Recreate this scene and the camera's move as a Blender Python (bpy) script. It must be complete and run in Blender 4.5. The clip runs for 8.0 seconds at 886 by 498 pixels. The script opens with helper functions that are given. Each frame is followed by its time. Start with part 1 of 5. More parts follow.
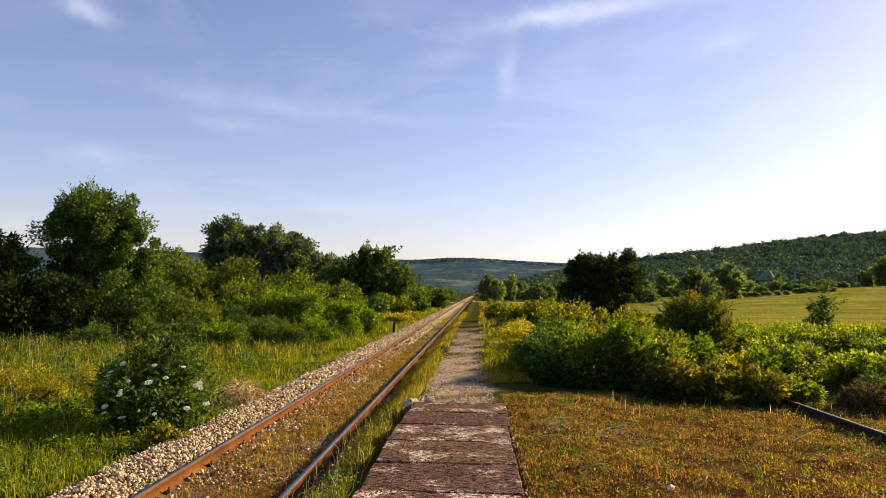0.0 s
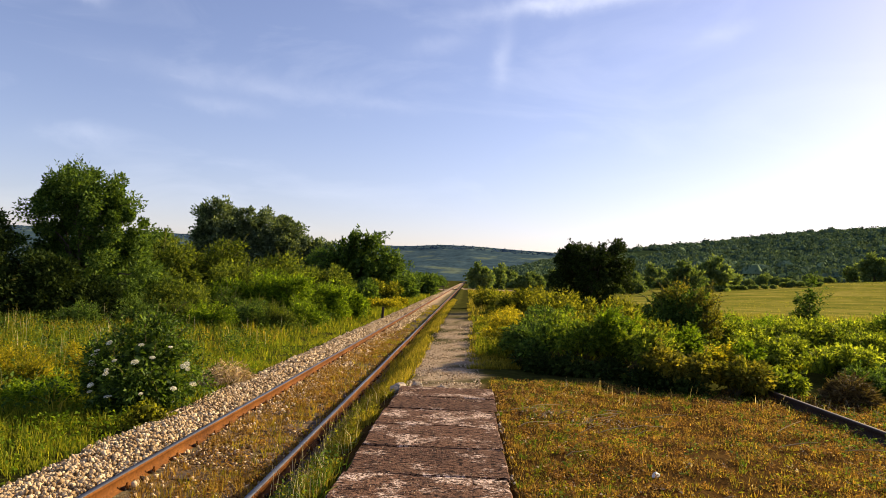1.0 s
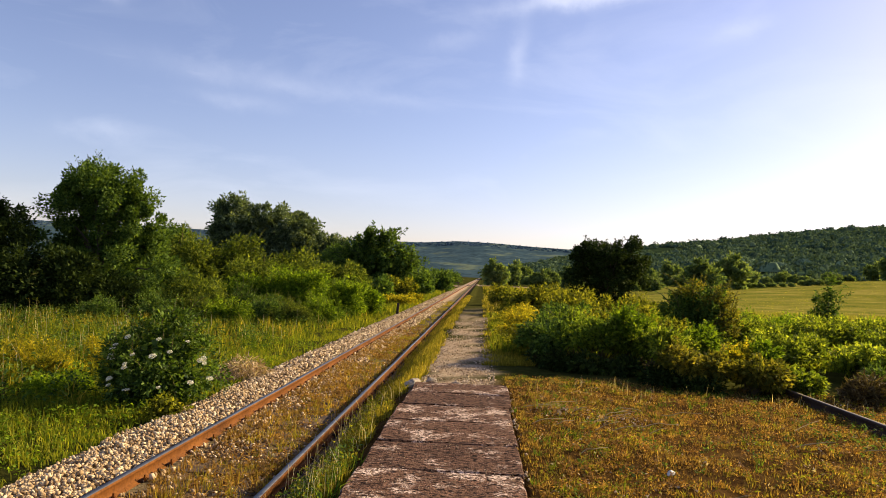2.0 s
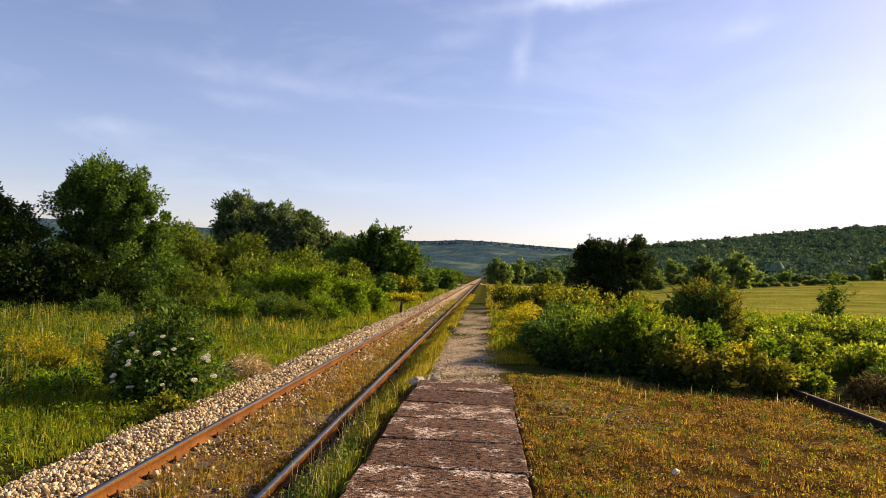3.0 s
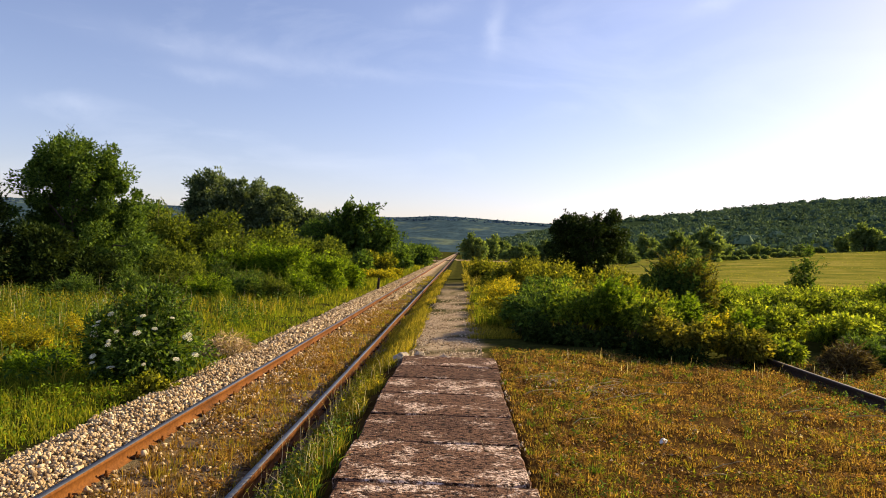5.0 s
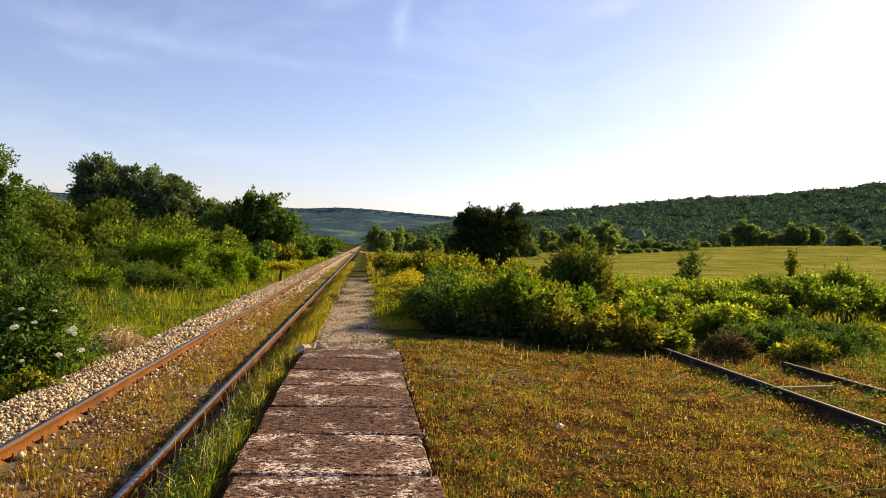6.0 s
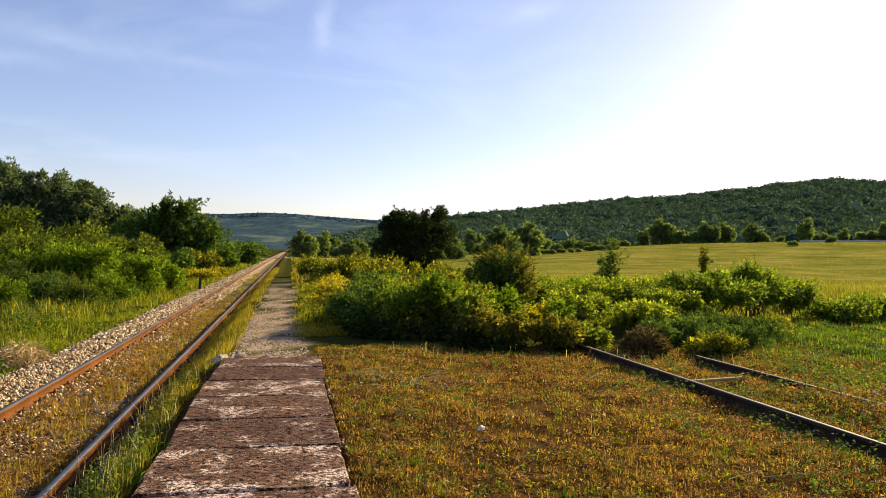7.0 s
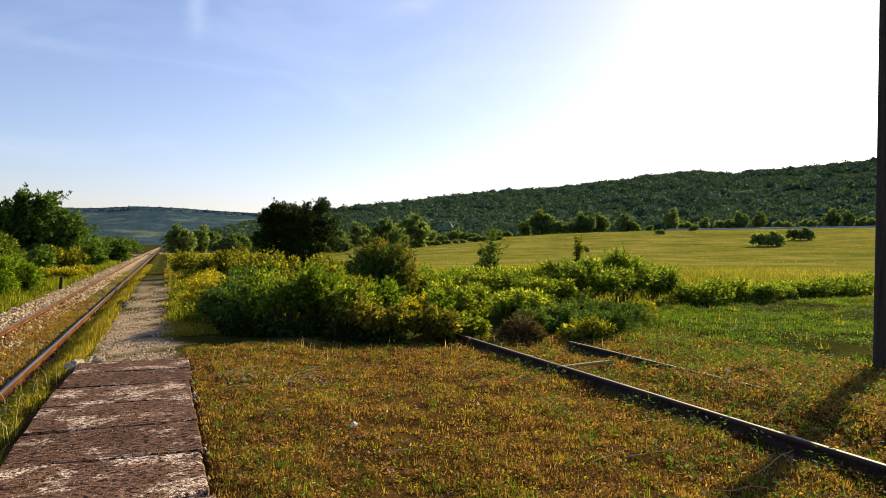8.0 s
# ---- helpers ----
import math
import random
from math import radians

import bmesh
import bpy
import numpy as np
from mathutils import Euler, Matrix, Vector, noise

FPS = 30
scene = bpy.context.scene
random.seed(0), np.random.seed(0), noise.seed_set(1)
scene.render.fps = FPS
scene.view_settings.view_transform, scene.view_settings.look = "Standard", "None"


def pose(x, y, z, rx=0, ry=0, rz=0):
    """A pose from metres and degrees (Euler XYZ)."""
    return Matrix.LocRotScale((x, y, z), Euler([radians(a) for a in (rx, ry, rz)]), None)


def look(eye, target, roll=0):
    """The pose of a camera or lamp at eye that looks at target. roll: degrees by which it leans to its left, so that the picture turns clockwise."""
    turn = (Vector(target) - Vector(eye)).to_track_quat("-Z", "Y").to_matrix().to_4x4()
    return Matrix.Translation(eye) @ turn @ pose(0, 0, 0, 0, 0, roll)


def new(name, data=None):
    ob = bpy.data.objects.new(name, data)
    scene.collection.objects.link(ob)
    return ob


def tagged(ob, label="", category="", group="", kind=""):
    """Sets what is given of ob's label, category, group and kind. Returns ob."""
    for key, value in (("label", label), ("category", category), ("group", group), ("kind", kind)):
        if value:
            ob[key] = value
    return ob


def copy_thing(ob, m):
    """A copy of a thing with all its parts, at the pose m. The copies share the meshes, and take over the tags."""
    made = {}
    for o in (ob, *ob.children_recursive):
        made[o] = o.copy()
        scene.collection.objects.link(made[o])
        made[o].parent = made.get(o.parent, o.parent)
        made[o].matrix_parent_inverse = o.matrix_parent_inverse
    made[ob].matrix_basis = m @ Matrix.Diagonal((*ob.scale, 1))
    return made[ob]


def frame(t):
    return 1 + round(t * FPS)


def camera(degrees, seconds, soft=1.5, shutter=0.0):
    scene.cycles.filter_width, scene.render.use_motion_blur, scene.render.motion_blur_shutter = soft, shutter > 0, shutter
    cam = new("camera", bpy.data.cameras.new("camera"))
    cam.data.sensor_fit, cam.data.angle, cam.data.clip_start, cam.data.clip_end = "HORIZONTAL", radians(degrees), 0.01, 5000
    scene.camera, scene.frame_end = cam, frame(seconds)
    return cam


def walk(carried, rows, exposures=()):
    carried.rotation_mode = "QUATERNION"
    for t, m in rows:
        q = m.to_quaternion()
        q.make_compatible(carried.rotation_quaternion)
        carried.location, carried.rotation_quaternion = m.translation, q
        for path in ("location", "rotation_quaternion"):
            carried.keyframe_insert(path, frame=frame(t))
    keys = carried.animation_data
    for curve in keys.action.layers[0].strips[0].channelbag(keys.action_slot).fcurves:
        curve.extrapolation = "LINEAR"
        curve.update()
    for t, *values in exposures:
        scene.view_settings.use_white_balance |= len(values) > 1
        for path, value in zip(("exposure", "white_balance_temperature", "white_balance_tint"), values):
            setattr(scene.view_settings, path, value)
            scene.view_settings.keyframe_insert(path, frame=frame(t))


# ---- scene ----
cam = camera(64.5, 8.0, soft=0.65)
PATH = [
    (0, (-0.018, 1.241, 1.65), (-0.119, 3.235, 1.772), 1.1),
    (0.5, (-0.034, 1.248, 1.638), (-0.152, 3.241, 1.765), 2.1),
    (1, (-0.028, 1.27, 1.625), (-0.1, 3.267, 1.711), 2.3),
    (1.5, (-0.025, 1.265, 1.628), (-0.12, 3.261, 1.704), 2.4),
    (3, (-0.038, 1.281, 1.61), (-0.162, 3.276, 1.68), 2.7),
    (3.5, (-0.04, 1.3, 1.608), (-0.08, 3.298, 1.679), 2.9),
    (4, (-0.123, 1.297, 1.6), (-0.164, 3.296, 1.644), 2.5),
    (4.2, (-0.143, 1.279, 1.607), (-0.209, 3.278, 1.629), 2.1),
    (5.3, (-0.177, 1.289, 1.594), (-0.197, 3.289, 1.585), 2.2),
    (5.5, (-0.177, 1.29, 1.574), (-0.136, 3.29, 1.549), 2.7),
    (6, (-0.155, 1.305, 1.58), (0.067, 3.293, 1.574), 2.5),
    (6.5, (-0.117, 1.338, 1.582), (0.2, 3.312, 1.587), 1.6),
    (7, (-0.059, 1.368, 1.584), (0.367, 3.322, 1.594), 1.4),
    (7.5, (0.007, 1.407, 1.587), (0.577, 3.324, 1.603), 1.0),
    (8, (0.112, 1.441, 1.587), (0.847, 3.301, 1.58), 0.5),
]
walk(cam, [(t, look(eye, target, roll)) for t, eye, target, roll in PATH],
     [(0, 0.89, 6530, 8.5), (4.2, 0.89, 6520, 8), (6.2, 0.96, 6420, 5), (7.2, 0.93, 6330, 3), (8, 0.82, 6170, 2)])

# ---- sky, sun and exposure ----
SUN_AZ, SUN_EL = radians(61), radians(26)
world = bpy.data.worlds.new("evening_sky")
scene.world = world
world.use_nodes = True
wn, wl = world.node_tree.nodes, world.node_tree.links
background = wn["Background"]
background.inputs["Strength"].default_value = 0.085
sky = wn.new("ShaderNodeTexSky")
sky.sky_type, sky.sun_disc = 'NISHITA', False
sky.sun_elevation, sky.sun_rotation = SUN_EL, SUN_AZ
sky.air_density, sky.dust_density, sky.ozone_density, sky.altitude = 1.0, 0.9, 2.5, 150
# thin cirrus: streaked noise on the direction, stretched along one diagonal
coord = wn.new("ShaderNodeTexCoord")
mapping = wn.new("ShaderNodeMapping")
mapping.inputs["Rotation"].default_value = (0.15, 0.3, 0.5)
mapping.inputs["Scale"].default_value = (2.6, 3.2, 9.0)
wl.new(coord.outputs["Generated"], mapping.inputs["Vector"])
cirrus = wn.new("ShaderNodeTexNoise")
cirrus.inputs["Scale"].default_value, cirrus.inputs["Detail"].default_value = 1.6, 6
cirrus.inputs["Roughness"].default_value, cirrus.inputs["Distortion"].default_value = 0.55, 0.6
wl.new(mapping.outputs[0], cirrus.inputs["Vector"])
thin = wn.new("ShaderNodeMapRange")
thin.inputs["From Min"].default_value, thin.inputs["From Max"].default_value = 0.5, 0.9
thin.inputs["To Max"].default_value = 0.36
wl.new(cirrus.outputs["Fac"], thin.inputs["Value"])
tint = wn.new("ShaderNodeMix")
tint.data_type, tint.blend_type = 'RGBA', 'MULTIPLY'
tint.inputs["Factor"].default_value = 1
tint.inputs["B"].default_value = (1.24, 1.0, 1.08, 1)
wl.new(sky.outputs[0], tint.inputs["A"])
veil = wn.new("ShaderNodeMix")
veil.data_type = 'RGBA'
veil.inputs["B"].default_value = (7.5, 7.6, 8.6, 1)


def maths(kind, a, b=None):
    k = wn.new("ShaderNodeMath")
    k.operation = kind
    for slot, value in zip(k.inputs, (a, b)):
        if isinstance(value, (int, float)):
            slot.default_value = value
        elif value is not None:
            wl.new(value, slot)
    return k.outputs[0]


def dotted(way):
    k = wn.new("ShaderNodeVectorMath")
    k.operation = 'DOT_PRODUCT'
    wl.new(bent_way, k.inputs[0])
    k.inputs[1].default_value = way
    return k.outputs["Value"]


# the streaks that stand out: azimuth, elevation, tilt, half length, half thickness in degrees, density
STREAKS = [(8.4, 22.0, 6, 7.0, 0.75, 0.5), (2.1, 17.8, -94, 2.2, 0.75, 0.22), (-19.7, 14.6, -5, 6.7, 0.9, 0.15), (-3.2, 18.5, 10, 2.4, 0.7, 0.16), (-30.3, 19.6, -11, 1.6, 0.7, 0.3),
           (-29.7, 9.4, 2, 2.6, 0.6, 0.16), (-19.8, 12.7, -5, 3.2, 0.55, 0.13), (19.5, 18.9, 13, 1.8, 0.55, 0.16), (-7.0, 13.8, -6, 3.2, 0.5, 0.1)]
wisp = wn.new("ShaderNodeTexNoise")
wisp.inputs["Scale"].default_value, wisp.inputs["Detail"].default_value, wisp.inputs["Roughness"].default_value = 14, 5, 0.6
wl.new(coord.outputs["Generated"], wisp.inputs["Vector"])
shifted = wn.new("ShaderNodeVectorMath")
shifted.operation = 'MULTIPLY_ADD'
wl.new(wisp.outputs["Color"], shifted.inputs[0])
shifted.inputs[1].default_value = (0.035, 0.035, 0.035)
offset = wn.new("ShaderNodeVectorMath")
offset.operation = 'SUBTRACT'
wl.new(coord.outputs["Generated"], offset.inputs[0])
offset.inputs[1].default_value = (0.0175, 0.0175, 0.0175)
wl.new(offset.outputs[0], shifted.inputs[2])
bent_way = shifted.outputs[0]
density = maths('MULTIPLY', thin.outputs[0], 0.55)
for az, el, tilt, half, thick, share in STREAKS:
    az, el, tilt = radians(az), radians(el), radians(tilt)
    toward = Vector((math.sin(az) * math.cos(el), math.cos(az) * math.cos(el), math.sin(el)))
    east = Vector((math.cos(az), -math.sin(az), 0))
    along = east * math.cos(tilt) + east.cross(toward) * math.sin(tilt)
    across = along.cross(toward)
    u = maths('POWER', maths('DIVIDE', dotted(along), radians(half)), 2)
    v = maths('POWER', maths('DIVIDE', dotted(across), radians(thick)), 2)
    body = maths('EXPONENT', maths('MULTIPLY', maths('ADD', u, v), -1.0))
    body = maths('MULTIPLY', body, maths('MULTIPLY', maths('GREATER_THAN', dotted(toward), 0), share))
    density = maths('ADD', density, maths('MULTIPLY', body, maths('MULTIPLY', wisp.outputs["Fac"], 1.7)))
wl.new(density, veil.inputs["Factor"])
wl.new(tint.outputs["Result"], veil.inputs["A"])
wl.new(veil.outputs["Result"], background.inputs["Color"])

sun = new("sun", bpy.data.lights.new("sun", "SUN"))
sun.data.energy, sun.data.angle, sun.data.color = 5.0, radians(0.55), (1.0, 0.8, 0.48)
sun.matrix_world = look((0, 0, 0), (-math.sin(SUN_AZ) * math.cos(SUN_EL), -math.cos(SUN_AZ) * math.cos(SUN_EL), -math.sin(SUN_EL)))

# ---- materials ----
def node_mat(name, rough=0.85, spec=0.08):
    m = bpy.data.materials.new(name)
    m.use_nodes = True
    b = m.node_tree.nodes["Principled BSDF"]
    b.inputs["Roughness"].default_value = rough
    b.inputs["Specular IOR Level"].default_value = spec
    return m, m.node_tree.nodes, m.node_tree.links, b


def ramp(n, l, source, stops):
    r = n.new("ShaderNodeValToRGB")
    e = r.color_ramp.elements
    while len(e) < len(stops):
        e.new(0.5)
    for i, (p, c) in enumerate(stops):
        e[i].position, e[i].color = p, (*c, 1)
    l.new(source, r.inputs["Fac"])
    return r.outputs["Color"]


def noise_of(n, l, scale, detail=4, rough=0.6, stretch=None):
    g = n.new("ShaderNodeNewGeometry")
    v = g.outputs["Position"]
    if stretch:
        mp = n.new("ShaderNodeMapping")
        mp.inputs["Scale"].default_value = stretch
        l.new(v, mp.inputs["Vector"])
        v = mp.outputs[0]
    t = n.new("ShaderNodeTexNoise")
    t.inputs["Scale"].default_value, t.inputs["Detail"].default_value, t.inputs["Roughness"].default_value = scale, detail, rough
    l.new(v, t.inputs["Vector"])
    return t.outputs["Fac"]


def mixed(n, l, fac, a, b, mode='MIX'):
    x = n.new("ShaderNodeMix")
    x.data_type, x.blend_type = 'RGBA', mode
    for key, v in (("Factor", fac), ("A", a), ("B", b)):
        if isinstance(v, (int, float)):
            x.inputs[key].default_value = v
        elif isinstance(v, tuple):
            x.inputs[key].default_value = (*v, 1)
        else:
            l.new(v, x.inputs[key])
    return x.outputs["Result"]


def bumped(n, l, b, height, strength=0.4, dist=0.02):
    k = n.new("ShaderNodeBump")
    k.inputs["Strength"].default_value, k.inputs["Distance"].default_value = strength, dist
    l.new(height, k.inputs["Height"])
    l.new(k.outputs[0], b.inputs["Normal"])


def leaf_mat(name, dark, mid, light, through_light=0.35, patch=0.5, rough=0.65, glow=2.4, spec=0.03):
    """Leaves or blades: a colour for each one, a slow drift over the plant, and light that comes through."""
    m, n, l, b = node_mat(name, rough, spec)
    g = n.new("ShaderNodeNewGeometry")
    own = ramp(n, l, g.outputs["Random Per Island"], [(0.0, dark), (0.4, mid), (0.8, light), (1.0, tuple(c * 1.5 for c in light))])
    drift = ramp(n, l, noise_of(n, l, patch, 3), [(0.3, (0.7, 0.76, 0.95)), (0.7, (1.5, 1.45, 1.8))])
    col = mixed(n, l, 1.0, own, drift, 'MULTIPLY')
    l.new(col, b.inputs["Base Color"])
    tr = n.new("ShaderNodeBsdfTranslucent")
    l.new(mixed(n, l, 1.0, col, (glow, glow * 0.95, glow * 0.32), 'MULTIPLY'), tr.inputs["Color"])
    mx = n.new("ShaderNodeMixShader")
    mx.inputs[0].default_value = through_light
    l.new(b.outputs[0], mx.inputs[1])
    l.new(tr.outputs[0], mx.inputs[2])
    l.new(mx.outputs[0], n["Material Output"].inputs["Surface"])
    return m


def island_mat(name, stops, grain=40, rough=0.9, bump=0.5):
    m, n, l, b = node_mat(name, rough)
    g = n.new("ShaderNodeNewGeometry")
    own = ramp(n, l, g.outputs["Random Per Island"], stops)
    fine = noise_of(n, l, grain, 5)
    l.new(mixed(n, l, 1.0, own, ramp(n, l, fine, [(0.3, (0.72, 0.7, 0.68)), (0.75, (1.15, 1.15, 1.15))]), 'MULTIPLY'), b.inputs["Base Color"])
    bumped(n, l, b, fine, bump, 0.01)
    return m


def surface_mat(name, stops, scale, fine_scale, rough=0.85, metal=0.0, bump=0.4, dist=0.01, stretch=None, spec=0.12):
    m, n, l, b = node_mat(name, rough, spec)
    b.inputs["Metallic"].default_value = metal
    big = ramp(n, l, noise_of(n, l, scale, 4, 0.6, stretch), stops)
    fine = noise_of(n, l, fine_scale, 6, 0.65, stretch)
    l.new(mixed(n, l, 1.0, big, ramp(n, l, fine, [(0.3, (0.6, 0.58, 0.56)), (0.7, (1.25, 1.25, 1.25))]), 'MULTIPLY'), b.inputs["Base Color"])
    bumped(n, l, b, fine, bump, dist)
    return m


RUST = surface_mat("rusted_steel", [(0.3, (0.08, 0.029, 0.007)), (0.55, (0.16, 0.058, 0.011)), (0.8, (0.24, 0.095, 0.02))], 1.2, 28, 0.8, 0.0, 0.35, 0.004)
DULL_RUST = surface_mat("dark_weathered_steel", [(0.3, (0.03, 0.022, 0.018)), (0.7, (0.075, 0.05, 0.04))], 2, 30, 0.7, 0.2, 0.3, 0.004)
STEEL = surface_mat("worn_steel", [(0.3, (0.1, 0.105, 0.125)), (0.7, (0.21, 0.21, 0.22))], 1.5, 40, 0.5, 0.7, 0.15, 0.001, (4, 0.2, 4))
OLD_STEEL = surface_mat("tarnished_steel", [(0.3, (0.1, 0.08, 0.06)), (0.7, (0.22, 0.185, 0.15))], 1.5, 30, 0.6, 0.4, 0.2, 0.001, (4, 0.3, 4))
SLEEPER_WOOD = surface_mat("old_sleeper_wood", [(0.3, (0.05, 0.035, 0.025)), (0.7, (0.15, 0.105, 0.075))], 3, 22, 0.9, 0, 0.6, 0.01, (0.3, 4, 4))
PALE_WOOD = surface_mat("bleached_wood", [(0.3, (0.3, 0.23, 0.12)), (0.7, (0.45, 0.36, 0.2))], 3, 25, 0.85, 0, 0.5, 0.006, (0.4, 5, 5))
POLE_WOOD = surface_mat("tarred_pole_wood", [(0.3, (0.03, 0.024, 0.02)), (0.7, (0.08, 0.06, 0.045))], 2, 20, 0.85, 0, 0.6, 0.01, (6, 6, 0.4))
BARK = surface_mat("bark", [(0.3, (0.06, 0.045, 0.035)), (0.7, (0.15, 0.12, 0.09))], 3, 18, 0.9, 0, 0.7, 0.02, (4, 4, 0.8))
STEM = surface_mat("green_brown_stem", [(0.3, (0.07, 0.05, 0.025)), (0.7, (0.14, 0.12, 0.05))], 4, 30, 0.85, 0, 0.3, 0.005)
ROCK = surface_mat("pale_rock", [(0.3, (0.27, 0.22, 0.17)), (0.7, (0.46, 0.39, 0.31))], 6, 40, 0.9, 0, 0.7, 0.01)
PAPER = surface_mat("white_litter", [(0.3, (0.6, 0.6, 0.57)), (0.7, (0.8, 0.8, 0.77))], 10, 60, 0.7, 0, 0.2, 0.003)
ROAD = surface_mat("pale_road", [(0.3, (0.3, 0.3, 0.28)), (0.7, (0.45, 0.44, 0.42))], 0.2, 2, 0.9)
STONES = island_mat("limestone_ballast", [(0.0, (0.12, 0.075, 0.04)), (0.3, (0.38, 0.26, 0.14)), (0.7, (0.6, 0.44, 0.26)), (1.0, (0.8, 0.66, 0.45))])
STONE = surface_mat("single_limestone", [(0.3, (0.36, 0.25, 0.14)), (0.55, (0.57, 0.42, 0.25)), (0.75, (0.76, 0.62, 0.42))], 9, 60, 0.9, 0, 0.5, 0.01)
PEBBLES = island_mat("path_gravel", [(0.0, (0.2, 0.13, 0.075)), (0.5, (0.47, 0.34, 0.21)), (1.0, (0.74, 0.6, 0.43))])


def slab_material():
    """Worn brown concrete: mud film, exposed pale aggregate in broad patches, dark pits."""
    m, n, l, b = node_mat("worn_concrete_slab", 0.9)
    info = n.new("ShaderNodeObjectInfo")
    film = ramp(n, l, noise_of(n, l, 2.5, 6, 0.7), [(0.25, (0.075, 0.041, 0.027)), (0.55, (0.132, 0.072, 0.047)), (0.85, (0.2, 0.12, 0.08))])
    rubbed = ramp(n, l, noise_of(n, l, 17, 4, 0.75, (0.7, 1.3, 1)), [(0.4, (0.35, 0.32, 0.3)), (0.46, (1, 1, 1)), (0.58, (1.15, 1.15, 1.15)), (0.66, (2.1, 2.1, 2.1))])
    film = mixed(n, l, 1.0, film, rubbed, 'MULTIPLY')
    speck = noise_of(n, l, 30, 3, 0.7)
    chips = ramp(n, l, speck, [(0.44, (0, 0, 0)), (0.5, (1, 1, 1))])
    lay = n.new("ShaderNodeMath")
    lay.operation = 'MULTIPLY_ADD'
    l.new(info.outputs["Random"], lay.inputs[0])
    lay.inputs[1].default_value = 0.1
    l.new(noise_of(n, l, 2.2, 7, 0.78), lay.inputs[2])
    where = ramp(n, l, lay.outputs[0], [(0.585, (0.0, 0.0, 0.0)), (0.655, (1, 1, 1))])
    col = mixed(n, l, mixed(n, l, 1.0, chips, where, 'MULTIPLY'), film, (0.64, 0.5, 0.42))
    pits = ramp(n, l, noise_of(n, l, 21, 3, 0.7, (0.8, 1.2, 1)), [(0.43, (0.12, 0.1, 0.09)), (0.47, (1, 1, 1))])
    col = mixed(n, l, 1.0, col, pits, 'MULTIPLY')
    own = ramp(n, l, info.outputs["Random"], [(0.0, (0.82, 0.8, 0.8)), (1.0, (1.18, 1.15, 1.12))])
    l.new(mixed(n, l, 1.0, col, own, 'MULTIPLY'), b.inputs["Base Color"])
    bumped(n, l, b, speck, 1.0, 0.03)
    return m


SLAB = slab_material()


def ground_material():
    """Soil under the plants, with a gravel share, a dry share and a meadow share for each point of the sheet."""
    m, n, l, b = node_mat("ground_soil", 0.95, 0.0)
    def share(name):
        a = n.new("ShaderNodeAttribute")
        a.attribute_name = name
        return a.outputs["Fac"]
    soil = ramp(n, l, noise_of(n, l, 1.1, 5, 0.65), [(0.25, (0.03, 0.028, 0.008)), (0.5, (0.05, 0.052, 0.012)), (0.8, (0.085, 0.075, 0.018))])
    dry = ramp(n, l, noise_of(n, l, 2.2, 5, 0.7), [(0.25, (0.042, 0.021, 0.008)), (0.5, (0.08, 0.043, 0.014)), (0.8, (0.125, 0.072, 0.022))])
    gravel = ramp(n, l, noise_of(n, l, 30, 4, 0.7), [(0.3, (0.2, 0.13, 0.08)), (0.55, (0.46, 0.345, 0.23)), (0.75, (0.66, 0.53, 0.39))])
    meadow = ramp(n, l, noise_of(n, l, 0.09, 8, 0.75), [(0.32, (0.09, 0.115, 0.02)), (0.5, (0.19, 0.18, 0.03)), (0.66, (0.33, 0.27, 0.065))])
    col = mixed(n, l, share("dry"), soil, dry)
    col = mixed(n, l, share("gravel"), col, gravel)
    col = mixed(n, l, share("meadow"), col, meadow)
    fine = noise_of(n, l, 14, 6, 0.7)
    l.new(mixed(n, l, 1.0, col, ramp(n, l, fine, [(0.3, (0.6, 0.6, 0.6)), (0.7, (1.25, 1.25, 1.25))]), 'MULTIPLY'), b.inputs["Base Color"])
    bumped(n, l, b, fine, 0.8, 0.05)
    return m


GROUND = ground_material()
HILL_SOIL = surface_mat("wooded_hill_floor", [(0.3, (0.025, 0.042, 0.02)), (0.6, (0.04, 0.06, 0.026)), (0.85, (0.075, 0.09, 0.035))], 0.012, 0.12, 0.95, 0, 0.3, 1.0, None, 0.0)
# blue of distance haze is painted into the ridge colour
FAR_HILL = surface_mat("haze_blue_ridge", [(0.4, (0.04, 0.07, 0.09)), (0.54, (0.054, 0.09, 0.11)), (0.68, (0.12, 0.155, 0.115))], 0.011, 0.06, 0.95, 0, 0.1, 1.0, (1, 1, 5), 0.0)
LEAF_DEEP = leaf_mat("deep_green_leaves", (0.022, 0.042, 0.008), (0.046, 0.082, 0.014), (0.09, 0.135, 0.022), 0.32, 0.5)
LEAF_ELDER = leaf_mat("elder_leaves", (0.022, 0.044, 0.006), (0.05, 0.092, 0.011), (0.115, 0.17, 0.022), 0.36, 1.2, 0.45, 1.9, 0.2)
LEAF_BRIGHT = leaf_mat("fresh_green_leaves", (0.045, 0.078, 0.005), (0.08, 0.13, 0.008), (0.14, 0.19, 0.013), 0.44, 0.4)
LEAF_OLIVE = leaf_mat("olive_leaves", (0.045, 0.055, 0.006), (0.09, 0.1, 0.009), (0.165, 0.16, 0.017), 0.44, 0.6)
LEAF_BANK = leaf_mat("bank_shrub_leaves", (0.034, 0.052, 0.007), (0.066, 0.09, 0.011), (0.108, 0.13, 0.017), 0.38, 0.6)
